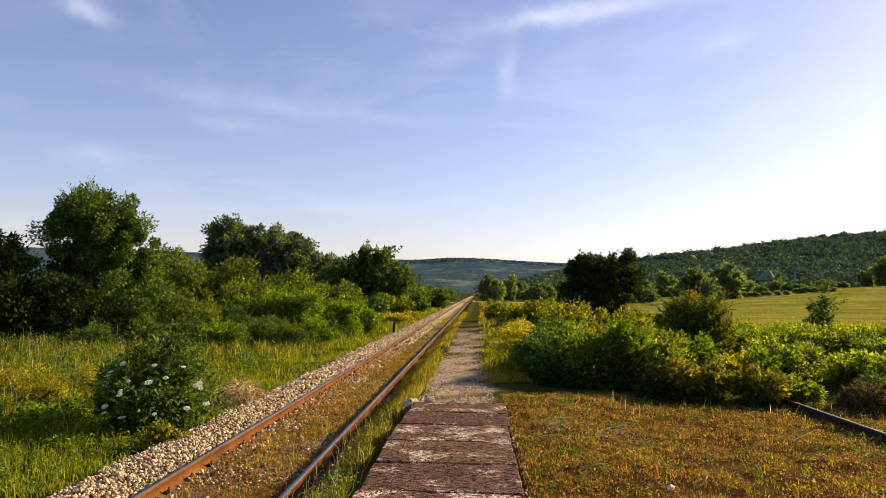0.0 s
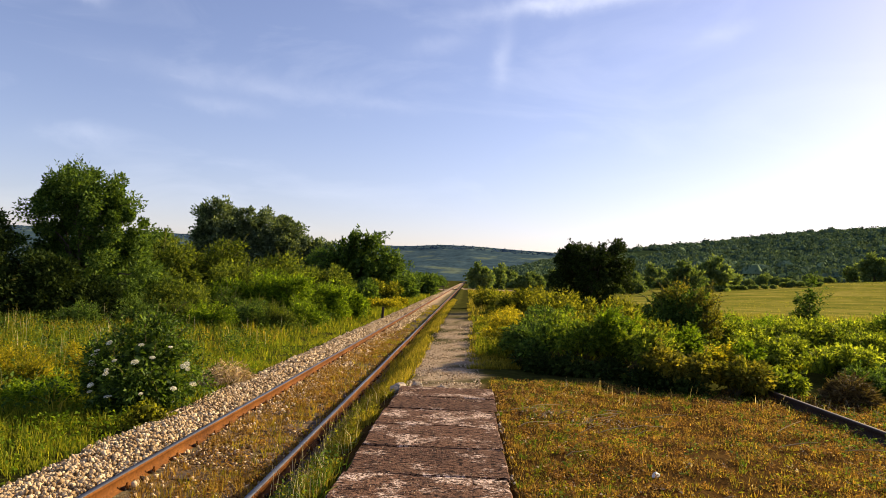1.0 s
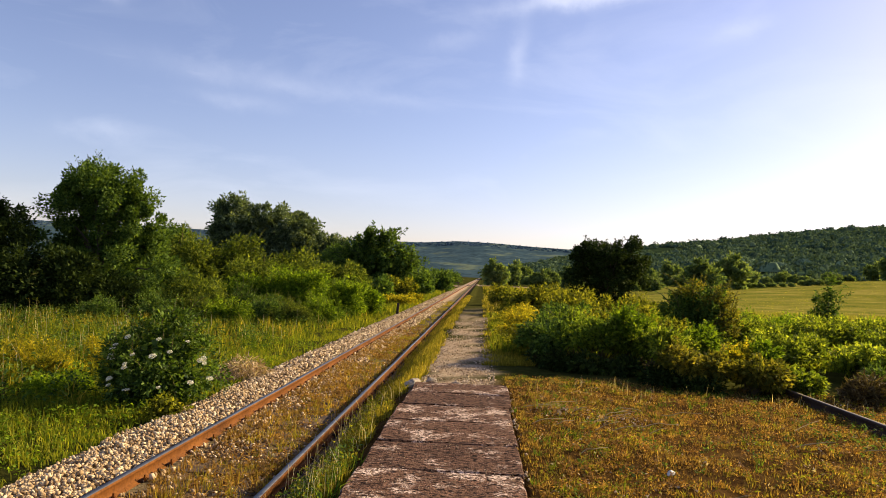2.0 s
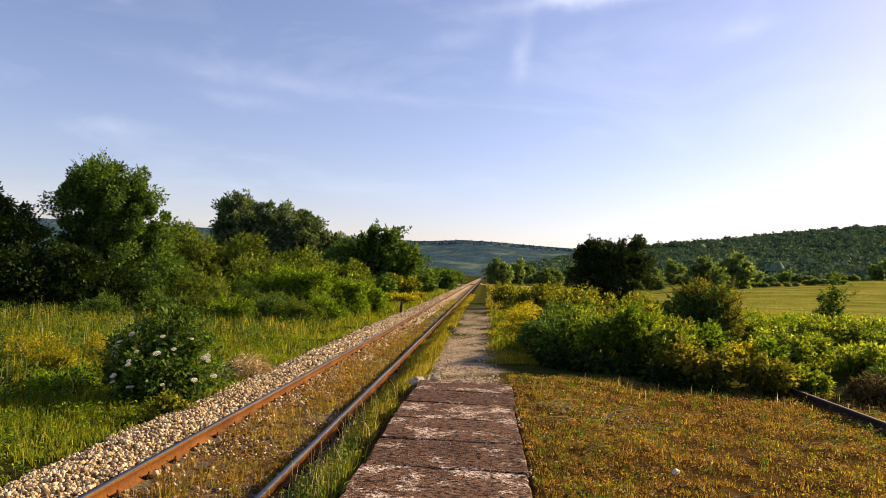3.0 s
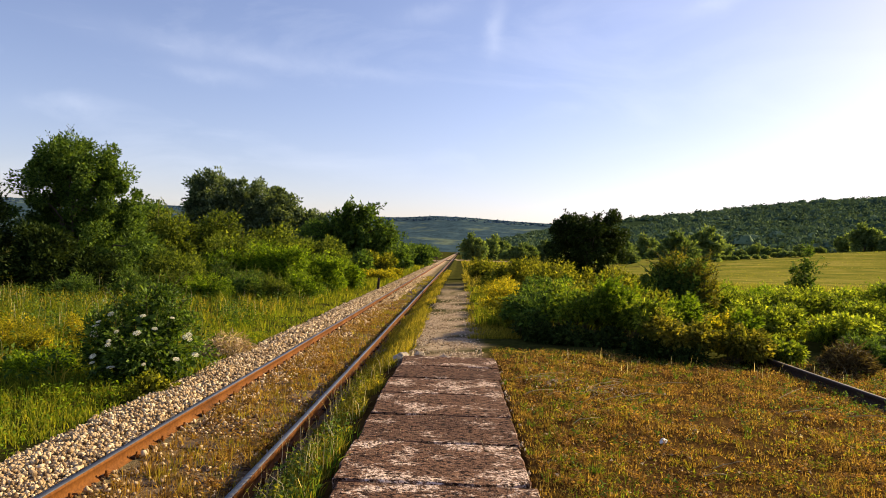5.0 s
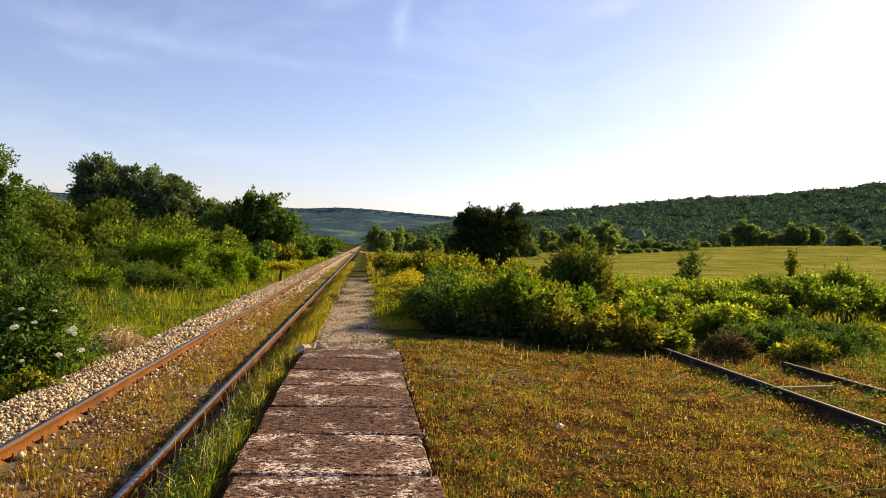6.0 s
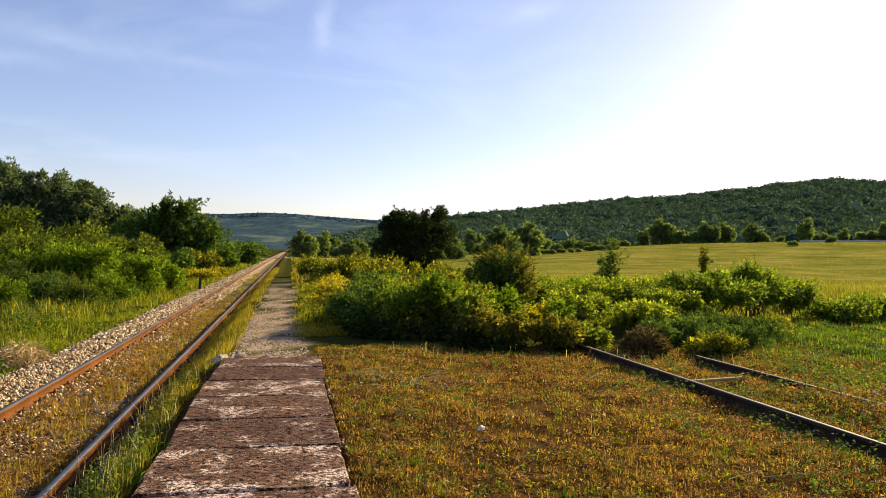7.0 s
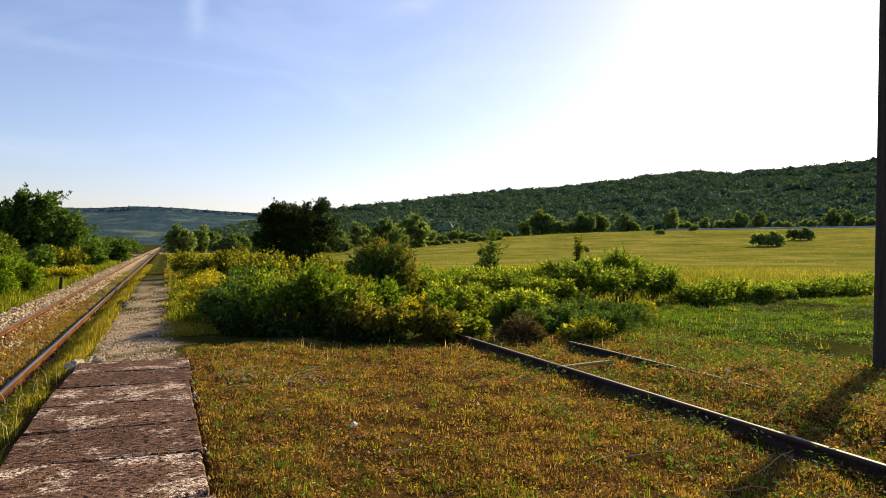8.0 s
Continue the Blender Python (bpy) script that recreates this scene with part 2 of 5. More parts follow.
LEAF_YELLOW = leaf_mat("yellow_green_leaves", (0.075, 0.085, 0.009), (0.15, 0.145, 0.012), (0.31, 0.25, 0.014), 0.45, 0.7)
# leaf colour darkened to stand in for shade and backlight
LEAF_SHADE = leaf_mat("shade_coloured_leaves", (0.011, 0.019, 0.004), (0.02, 0.033, 0.006), (0.036, 0.053, 0.009), 0.12, 0.5)
LEAF_BRAMBLE = leaf_mat("bramble_leaves", (0.036, 0.056, 0.007), (0.08, 0.112, 0.011), (0.165, 0.19, 0.02), 0.47, 0.9, 0.6, 2.6)
LEAF_FRESH = leaf_mat("fresh_thicket_leaves", (0.036, 0.062, 0.007), (0.084, 0.128, 0.012), (0.155, 0.19, 0.02), 0.42, 0.9, 0.6, 2.4)
LEAF_GREY = leaf_mat("grey_green_leaves", (0.034, 0.052, 0.022), (0.066, 0.092, 0.038), (0.12, 0.155, 0.068), 0.3, 0.3)
LEAF_RED = leaf_mat("reddish_young_leaves", (0.045, 0.05, 0.007), (0.085, 0.09, 0.012), (0.15, 0.132, 0.018), 0.38, 1.0)
# hillside leaf green made bluer and lighter to imitate haze
LEAF_HILL = leaf_mat("haze_tinted_hill_leaves", (0.036, 0.064, 0.036), (0.062, 0.1, 0.05), (0.105, 0.145, 0.066), 0.12, 0.3, 0.95, 1.5, 0.0)
LEAF_VALLEY = leaf_mat("valley_tree_leaves", (0.05, 0.08, 0.026), (0.085, 0.125, 0.036), (0.135, 0.17, 0.05), 0.32, 0.08)
# same painted haze blue for the ridge trees
LEAF_FAR = leaf_mat("haze_blue_leaves", (0.042, 0.072, 0.092), (0.05, 0.082, 0.104), (0.058, 0.094, 0.11), 0.02, 0.004, 1.0, 1.0, 0.0)
BLADE_LUSH = leaf_mat("lush_grass", (0.045, 0.07, 0.006), (0.09, 0.112, 0.009), (0.17, 0.165, 0.016), 0.45, 0.35)
BLADE_TURF = leaf_mat("short_turf", (0.024, 0.052, 0.006), (0.044, 0.085, 0.009), (0.092, 0.128, 0.014), 0.42, 0.6)
BLADE_GOLD = leaf_mat("golden_grass", (0.075, 0.075, 0.008), (0.135, 0.118, 0.012), (0.24, 0.185, 0.028), 0.42, 0.5)
BLADE_DRY = leaf_mat("dry_lawn", (0.072, 0.038, 0.011), (0.155, 0.09, 0.022), (0.24, 0.158, 0.042), 0.42, 2.6)
DRY_LEAF = leaf_mat("dry_lawn_leaf", (0.06, 0.028, 0.01), (0.145, 0.073, 0.021), (0.23, 0.135, 0.038), 0.36, 2.8)
BLADE_STRAW = leaf_mat("straw", (0.3, 0.23, 0.11), (0.42, 0.34, 0.17), (0.55, 0.46, 0.26), 0.3, 1.0)
BLADE_FIELD = leaf_mat("hay_meadow", (0.1, 0.105, 0.016), (0.135, 0.135, 0.02), (0.18, 0.165, 0.03), 0.4, 0.05)
THATCH = leaf_mat("dead_brushwood", (0.14, 0.09, 0.045), (0.26, 0.19, 0.1), (0.42, 0.33, 0.19), 0.2, 1.5)
HEAP = leaf_mat("brown_dead_weeds", (0.035, 0.024, 0.01), (0.065, 0.046, 0.017), (0.12, 0.09, 0.034), 0.2, 1.5)
PETAL = leaf_mat("cream_blossom", (0.62, 0.58, 0.34), (0.74, 0.7, 0.44), (0.84, 0.8, 0.56), 0.25, 3, 0.7, 1.0)

# ---- building helpers ----
rng = np.random.default_rng(11)


def mesh_of(name, verts, faces, material, smooth=False):
    verts, faces = np.asarray(verts, np.float32), np.asarray(faces, np.int32)
    me = bpy.data.meshes.new(name)
    k = faces.shape[1]
    me.vertices.add(len(verts))
    me.vertices.foreach_set("co", verts.ravel())
    me.loops.add(faces.size)
    me.loops.foreach_set("vertex_index", faces.ravel())
    me.polygons.add(len(faces))
    me.polygons.foreach_set("loop_start", np.arange(0, faces.size, k, dtype=np.int32))
    if smooth:
        me.polygons.foreach_set("use_smooth", np.ones(len(faces), bool))
    me.update(calc_edges=True)
    me.materials.append(material)
    return me


def piece(name, me, parent, label=""):
    ob = new(name, me)
    ob.parent = parent
    return tagged(ob, label)


def part(name, bm, material, parent, label=""):
    me = bpy.data.meshes.new(name)
    bm.to_mesh(me)
    bm.free()
    me.materials.append(material)
    return piece(name, me, parent, label)


def base(name, x, y, z, label, category, group="", turn=0):
    ob = new(name)
    ob.empty_display_size = 0.2
    ob.matrix_basis = pose(x, y, z, 0, 0, turn)
    return tagged(ob, label, category, group)


def box_bm(x, y, z, bevel=0.0, segments=1):
    bm = bmesh.new()
    bmesh.ops.create_cube(bm, size=1, matrix=Matrix.Diagonal((x, y, z, 1)))
    if bevel:
        bmesh.ops.bevel(bm, geom=bm.edges[:], offset=bevel, segments=segments, affect='EDGES', profile=0.6)
    return bm


def smooth_step(a, b, v):
    t = np.clip((np.asarray(v, float) - a) / (b - a), 0, 1)
    return t * t * (3 - 2 * t)


LATTICE = np.random.default_rng(5).random((64, 64))


def patchy(x, y, size):
    """Smooth random numbers from 0 to 1 over the plan, with lumps of that size."""
    u, v = np.asarray(x) / size, np.asarray(y) / size
    i, j = np.floor(u).astype(int), np.floor(v).astype(int)
    a, b = u - i, v - j
    a, b = a * a * (3 - 2 * a), b * b * (3 - 2 * b)
    g = lambda p, q: LATTICE[p % 64, q % 64]
    return (g(i, j) * (1 - a) + g(i + 1, j) * a) * (1 - b) + (g(i, j + 1) * (1 - a) + g(i + 1, j + 1) * a) * b


def azimuth(x, y):
    return np.degrees(np.arctan2(x, y))


SECTION_X = [-6000, -60, -7, -5.2, -4.75, -4.2, -3.6, -3.3, -3.2, -2.1, -1.82, -1.55, -1.35, -1.12, -0.985, -0.93, 0.36, 0.42, 3.2, 4.6, 6.7, 8, 6000]
AT_SLABS = [-1.0, -0.95, -0.85, -0.83, -0.72, -0.6, -0.6, -0.615, -0.634, -0.634, -0.63, -0.5, -0.3, -0.15, -0.11, -0.12, -0.12, -0.035, -0.05, -0.115, -0.11, -0.06, -0.05]
PAST_SLABS = [-1.0, -0.95, -0.85, -0.83, -0.72, -0.6, -0.6, -0.615, -0.634, -0.634, -0.63, -0.5, -0.32, -0.2, -0.15, -0.1, -0.03, -0.03, -0.04, -0.09, -0.09, -0.05, -0.05]


def rise_degrees(az):
    return np.interp(az, [14, 19, 25, 31, 38, 44, 52, 90, 150], [0, 0.17, 0.78, 1.19, 1.45, 1.54, 1.64, 1.8, 0])


def ground_z(x, y):
    x, y = np.asarray(x, float), np.asarray(y, float)
    s = smooth_step(11.85, 12.5, y)
    z = np.interp(x, SECTION_X, AT_SLABS) * (1 - s) + np.interp(x, SECTION_X, PAST_SLABS) * s
    z = z - 0.42 * smooth_step(28, 80, y) * smooth_step(-1.4, -0.6, x)
    r = np.minimum(np.hypot(x, y), 300)
    az = azimuth(x, np.where(y == 0, 1e-6, y))
    rise = np.where(az > 10, rise_degrees(az), 0)
    z = z + smooth_step(35, 240, r) * (r * np.tan(np.radians(rise)) + 1.8 * smooth_step(80, 250, r) * (rise > 0))
    rough = np.where((x > 0.7) | (x < -5.0), 1.0, np.where((x > -3.2) & (x < -2.1), 0.5, 0.0))
    z = z + 0.22 * (patchy(x + 3, y, 3.1) - 0.4) * smooth_step(8, 10.5, x) * smooth_step(8.5, 10.5, y) * (1 - smooth_step(17, 19, y)) * (1 - smooth_step(24, 28, x))
    z = z + (0.1 + 0.05 * (patchy(x, y + 2, 1.1) - 0.5)) * smooth_step(5.6, 6.2, x) * (1 - smooth_step(7.6, 9.5, x)) * (1 - smooth_step(8.6, 9.6, y)) * smooth_step(0, 2, y)
    return z + rough * (0.08 * (patchy(x, y, 0.9) - 0.5) + 0.06 * (patchy(x, y, 0.33) - 0.5))


def leaf_quads(at, way, size, width=0.55, fold=0.18, normal=None):
    """One pointed, slightly folded leaf for each place, in the direction way."""
    n = len(at)
    way = way / np.maximum(np.linalg.norm(way, axis=1, keepdims=True), 1e-6)
    side = np.cross(way, rng.normal(size=(n, 3)) if normal is None else normal + 0.45 * rng.normal(size=(n, 3)))
    side /= np.maximum(np.linalg.norm(side, axis=1, keepdims=True), 1e-6)
    up = np.cross(side, way)
    s = np.asarray(size).reshape(-1, 1) * np.ones((n, 1))
    mid = at + way * s * 0.45 + up * s * fold
    v = np.stack([at, mid + side * s * width * 0.5, at + way * s, mid - side * s * width * 0.5], 1)
    return v.reshape(-1, 3), np.arange(n * 4).reshape(-1, 4)


def leaf_points(at, way, size, width=0.6, normal=None):
    """One pointed three-cornered leaf for each place, for plants farther off."""
    n = len(at)
    way = way / np.maximum(np.linalg.norm(way, axis=1, keepdims=True), 1e-6)
    side = np.cross(way, rng.normal(size=(n, 3)) if normal is None else normal + 0.6 * rng.normal(size=(n, 3)))
    side /= np.maximum(np.linalg.norm(side, axis=1, keepdims=True), 1e-6)
    s = np.asarray(size).reshape(-1, 1) * np.ones((n, 1))
    v = np.stack([at + side * s * width * 0.5, at - side * s * width * 0.5, at + way * s], 1)
    return v.reshape(-1, 3), np.arange(n * 3).reshape(-1, 3)


def tube_mesh(runs, sides=5):
    """Tapered tubes along polylines; each run is (points, radii)."""
    vs, fs, c = [], [], 0
    ring = np.arange(sides) * 2 * math.pi / sides
    for pts, radii in runs:
        pts = np.asarray(pts, float)
        k = len(pts)
        d = np.gradient(pts, axis=0)
        d /= np.maximum(np.linalg.norm(d, axis=1, keepdims=True), 1e-6)
        a = np.cross(d, (0.31, 0.92, 0.17))
        a /= np.maximum(np.linalg.norm(a, axis=1, keepdims=True), 1e-6)
        b = np.cross(d, a)
        rr = np.asarray(radii, float).reshape(k, 1, 1)
        v = pts[:, None] + rr * (np.cos(ring)[None, :, None] * a[:, None] + np.sin(ring)[None, :, None] * b[:, None])
        vs.append(v.reshape(-1, 3))
        i = np.arange(k - 1)[:, None] * sides + np.arange(sides)[None]
        j = np.arange(k - 1)[:, None] * sides + (np.arange(sides)[None] + 1) % sides
        fs.append(np.stack([i, j, j + sides, i + sides], -1).reshape(-1, 4) + c)
        c += k * sides
    return np.concatenate(vs), np.concatenate(fs)


def bent(p, q, sag, steps=5):
    """A slightly crooked run from p to q that first climbs."""
    p, q = np.asarray(p, float), np.asarray(q, float)
    t = np.linspace(0, 1, steps)[:, None]
    line = p + (q - p) * t
    line[:, 2] += sag * np.sin(math.pi * t[:, 0])
    wob = rng.normal(size=(steps, 3)) * 0.022 * np.linalg.norm(q - p)
    wob[0] = wob[-1] = 0
    return line + wob


def in_lobes(lobes, n, shell=0.5):
    """n places in a union of ellipsoids (cx, cy, cz, rx, ry, rz), most of them near the skin."""
    lobes = np.asarray(lobes, float)
    vol = (lobes[:, 3] * lobes[:, 4] * lobes[:, 5]) ** 0.7
    pick = rng.choice(len(lobes), n, p=vol / vol.sum())
    d = rng.normal(size=(n, 3))
    d /= np.linalg.norm(d, axis=1, keepdims=True)
    rad = rng.random(n) ** shell
    return lobes[pick, :3] + d * rad[:, None] * lobes[pick, 3:], d


def foliage(lobes, clumps, leaves, clump_r, leaf, leaf_width=0.55, shell=0.4, floor=0.03, droop=0.1, core_share=5, fine=False):
    """Leaves gathered in clumps; returns the clump centres, their outward ways and the leaves' mesh data."""
    leaves, leaf = (int(leaves * 1.7), leaf * 0.78) if fine else (int(leaves * 0.85), leaf * 0.92)
    c, d = in_lobes(lobes, clumps, shell)
    c[:, 2] = np.maximum(c[:, 2], floor + clump_r * 0.3)
    own = clump_r * rng.uniform(0.5, 1.4, clumps)
    i = np.repeat(np.arange(clumps), leaves)
    off = rng.normal(size=(len(i), 3))
    off *= own[i, None] * rng.random((len(i), 1)) ** 0.45 / np.linalg.norm(off, axis=1, keepdims=True)
    at = c[i] + off
    at[:, 2] = np.maximum(at[:, 2], floor)
    way = off + d[i] * own[i, None] * 0.6 + rng.normal(size=off.shape) * own[i, None] * 0.5
    way[:, 2] -= droop * own[i]
    # bigger leaves added inside, mostly unseen, to block light through the plant
    core, _ = in_lobes(lobes, max(1, int(clumps * core_share * 1.3)), 0.6)
    mean = np.asarray(lobes, float)[:, :3].mean(0)
    core = mean + (core - mean) * 0.74
    core[:, 2] = np.maximum(core[:, 2] * 0.9, floor)
    n_out = off / (own[i, None] * 0.55) * 0.5 + d[i] * 0.6 + (0, 0, 0.5)
    size = leaf * rng.uniform(0.55, 1.35, len(i))
    if fine:
        v, f = leaf_points(at, way, size, leaf_width * 1.25, n_out)
        v2, f2 = leaf_points(core, rng.normal(size=core.shape), leaf * 2.2, 0.9)
    else:
        v, f = leaf_quads(at, way, size, leaf_width, 0.18, n_out)
        v2, f2 = leaf_quads(core, rng.normal(size=core.shape), leaf * 1.9, 0.8)
    return c, d, np.concatenate([v, v2]), np.concatenate([f, f2 + len(v)])


def shoot_set(start, way, long, nodes, leaf, width, fine, sag=0.35):
    """Arching shoots with alternate leaves: the stems' runs and the leaves' mesh data."""
    n = len(start)
    way = way / np.linalg.norm(way, axis=1, keepdims=True)
    def along(t):
        p = start[:, None] + way[:, None] * (long[:, None] * t)[..., None]
        p[..., 2] -= sag * long[:, None] * t ** 2
        return p
    t = np.linspace(0.1, 1.0, nodes)[None] * np.ones((n, 1))
    at = along(t).reshape(-1, 3)
    side = np.cross(way, rng.normal(size=way.shape))
    side /= np.linalg.norm(side, axis=1, keepdims=True)
    flip = np.where(np.arange(nodes) % 2, 1.0, -1.0)[None, :, None]
    out = side[:, None] * flip + way[:, None] * 0.5 + rng.normal(size=(n, nodes, 3)) * 0.45
    size = (leaf * (1.15 - 0.55 * t) * rng.uniform(0.7, 1.25, t.shape)).ravel()
    make = leaf_points if fine else leaf_quads
    v, f = make(at, out.reshape(-1, 3), size, width=width * (1.25 if fine else 1), normal=np.tile((0.0, 0.0, 1.0), (len(at), 1)))
    steps = along(np.linspace(0, 1, 4)[None] * np.ones((n, 1)))
    return steps, v, f


def auto_lobes(w, d, h, n):
    """Overlapping mounds that fill a shrub's outline unevenly."""
    out = []
    for k in range(n):
        a, r = rng.uniform(0, 2 * math.pi), math.sqrt(rng.random()) * 0.3
        hh = h * rng.uniform(0.62, 1.0) * (1 - 0.5 * r)
        out.append((math.cos(a) * r * w, math.sin(a) * r * d, hh * 0.52, w * rng.uniform(0.22, 0.36), d * rng.uniform(0.22, 0.36), hh * 0.48))
    return out


def shrub(x, y, w, d, h, leaf, material, label, clumps=90, leaves=60, name="shrub", lobes=None, category="shrub", clump_r=None, sprigs=0, width=0.55, group="", reach=1.0):
    z = float(ground_z(x, y)) - 0.02
    fine = math.hypot(x, y) > 14.2
    ob = base(name, x, y, z, label, category, group)
    lobes = lobes or auto_lobes(w, d, h, 7)
    c, out, v, f = foliage(lobes, clumps, leaves, clump_r or 0.13 * (w + h) / 2, leaf, width, fine=fine)
    runs = []
    for p in c[rng.permutation(len(c))[:26]]:
        root = (rng.normal() * 0.06 * w, rng.normal() * 0.06 * d, -0.02)
        runs.append((bent(root, p, 0.12 * h), np.linspace(0.012, 0.003, 5) * (0.5 + h * 0.5)))
    if sprigs:
        pick = np.argsort(-c[:, 2] + rng.random(len(c)) * 0.7 * h)[:sprigs]
        way = out[pick] * 0.7 + rng.normal(size=(len(pick), 3)) * 0.3 + (0, 0, 0.95)
        long = h * rng.uniform(0.14, 0.42, len(pick)) * reach
        steps, v2, f2 = shoot_set(c[pick], way, long, 24 if fine else 18, leaf * (0.62 if fine else 0.9), width, fine)
        f = np.concatenate([f, f2 + len(v)])
        v = np.concatenate([v, v2])
        for p in steps:
            runs.append((p, np.linspace(0.005, 0.002, 4) * h))
    tagged(piece("stemwork", mesh_of("stemwork", *tube_mesh(runs, 3), STEM), ob), kind="stuff")
    piece("foliage", mesh_of("foliage", v, f, material), ob)
    return ob


def tree(x, y, h, lobes, trunk_r, leaf, material, label, clumps=300, leaves=70, clump_r=0.5, name="tree", twigs=0, shell=0.35, width=0.6, z=None, group="", limbs=34, core_share=1.5, fronds=0):
    z = float(ground_z(x, y)) - 0.05 if z is None else z
    ob = base(name, x, y, z, label, "tree", group)
    fine = math.hypot(x, y) > 24
    c, out, v, f = foliage(lobes, clumps, leaves, clump_r, leaf, width, shell, 0.15, 0.1, core_share, fine)
    top = np.array([rng.normal() * 0.04 * h, rng.normal() * 0.04 * h, h * 0.72])
    trunk = bent((0, 0, -0.1), top, 0, 8)
    runs = [(trunk, np.linspace(trunk_r, trunk_r * 0.25, 8))]
    for p in c[rng.permutation(len(c))[:limbs]]:
        t = np.clip(p[2] / h * rng.uniform(0.35, 0.75), 0.08, 0.68)
        s = trunk[int(t / 0.72 * 7)]
        runs.append((bent(s, p, 0.06 * h, 6), np.linspace(trunk_r * 0.32, trunk_r * 0.05, 6)))
    if twigs:
        tops = c[np.argsort(-c[:, 2])[:twigs * 2]][rng.permutation(twigs * 2)[:twigs]]
        for p in tops:
            q = p + rng.normal(size=3) * 0.07 * h * (1, 1, 0.2) + (0, 0, h * rng.uniform(0.06, 0.16))
            runs.append((bent(p, q, 0, 4), np.linspace(trunk_r * 0.07, trunk_r * 0.03, 4)))
            k = 30
            at = p + (q - p) * rng.random((k, 1)) + rng.normal(size=(k, 3)) * clump_r * 0.12
            v2, f2 = (leaf_points if fine else leaf_quads)(at, rng.normal(size=(k, 3)) + (q - p) * 0.5, leaf * 0.7, width)
            f = np.concatenate([f, f2 + len(v)])
            v = np.concatenate([v, v2])
    if fronds:
        pick = np.argsort(-c[:, 2] + rng.random(len(c)) * 0.45 * h)[:fronds]
        way = (c[pick] - (0, 0, h * 0.42)) * (1, 1, 0.75) + rng.normal(size=(len(pick), 3)) * 0.3
        steps, v2, f2 = shoot_set(c[pick], way, h * rng.uniform(0.09, 0.2, len(pick)), 26, leaf * 0.9, 0.4, fine, 0.12)
        f = np.concatenate([f, f2 + len(v)])
        v = np.concatenate([v, v2])
        runs += [(p, np.linspace(trunk_r * 0.12, trunk_r * 0.04, 4)) for p in steps]
    piece("trunk", mesh_of("trunk", *tube_mesh(runs, 6), BARK, True), ob)
    piece("crown", mesh_of("crown", v, f, material), ob)
    return ob


def blades(name, x, y, h, w, material, label, category="grass", lean=0.35, tall=False, z=None, far=22.0, fan=None):
    """Grass as one piece of stuff: a blade at each place, wider with distance so that it still covers."""
    n = len(x)
    z = ground_z(x, y) - 0.01 if z is None else z
    h = np.broadcast_to(h, n) * rng.uniform(0.55, 1.2, n)
    w = w * (1 + np.hypot(x, y) / far) * rng.uniform(0.7, 1.3, n)
    a = rng.uniform(0, 2 * math.pi, n)
    side = np.stack([np.cos(a), np.sin(a), np.zeros(n)], 1) * w[:, None] / 2
    b = rng.uniform(0, 2 * math.pi, n) if fan is None else fan + rng.normal(size=n) * 0.5
    k = np.abs(rng.normal(size=n)) * lean * h
    out = np.stack([np.cos(b) * k, np.sin(b) * k, np.zeros(n)], 1)
    root = np.stack([x, y, z], 1)
    tip = root + out + np.stack([0 * h, 0 * h, h * np.clip(1 - 0.35 * k / h, 0.3, 1)], 1)
    if tall:
        mid = root + out * 0.28 + np.stack([0 * h, 0 * h, h * 0.55], 1)
        v = np.stack([root - side, root + side, mid + side * 0.85, mid - side * 0.85, tip], 1).reshape(-1, 3)
        i = np.arange(n)[:, None] * 5
        f = np.concatenate([i + (0, 1, 2), i + (0, 2, 3), i + (3, 2, 4)])
    else:
        v = np.stack([root - side, root + side, tip], 1).reshape(-1, 3)
        f = np.arange(n * 3).reshape(-1, 3)
    return tagged(new(name, mesh_of(name, v, f, material)), label, category, "", "stuff")


def spread(n, x0, x1, y0, y1, lumps=0.0, near=0.0):
    """Random places in a rectangle of the plan; lumps > 0 leaves bald and dense spots, near > 0 packs the near side."""
    x, y = rng.uniform(x0, x1, n), y0 + (y1 - y0) * rng.random(n) ** (1 + near)
    if lumps:
        keep = rng.random(n) < np.clip((patchy(x, y, lumps) + 0.5 * patchy(x + 9, y, lumps * 0.4) - 0.42) * 2.4, 0.04, 1)
        x, y = x[keep], y[keep]
    return x, y


def tufts(n, per, radius, x0, x1, y0, y1, lumps=0.0, near=0.0):
    """Places gathered in tufts, with the direction in which each blade fans out."""
    cx, cy = spread(n, x0, x1, y0, y1, lumps, near)
    own = radius * rng.uniform(0.5, 1.5, len(cx))
    i = np.repeat(np.arange(len(cx)), per)
    a, r = rng.uniform(0, 2 * math.pi, len(i)), np.sqrt(rng.random(len(i))) * own[i]
    return cx[i] + r * np.cos(a), cy[i] + r * np.sin(a), a


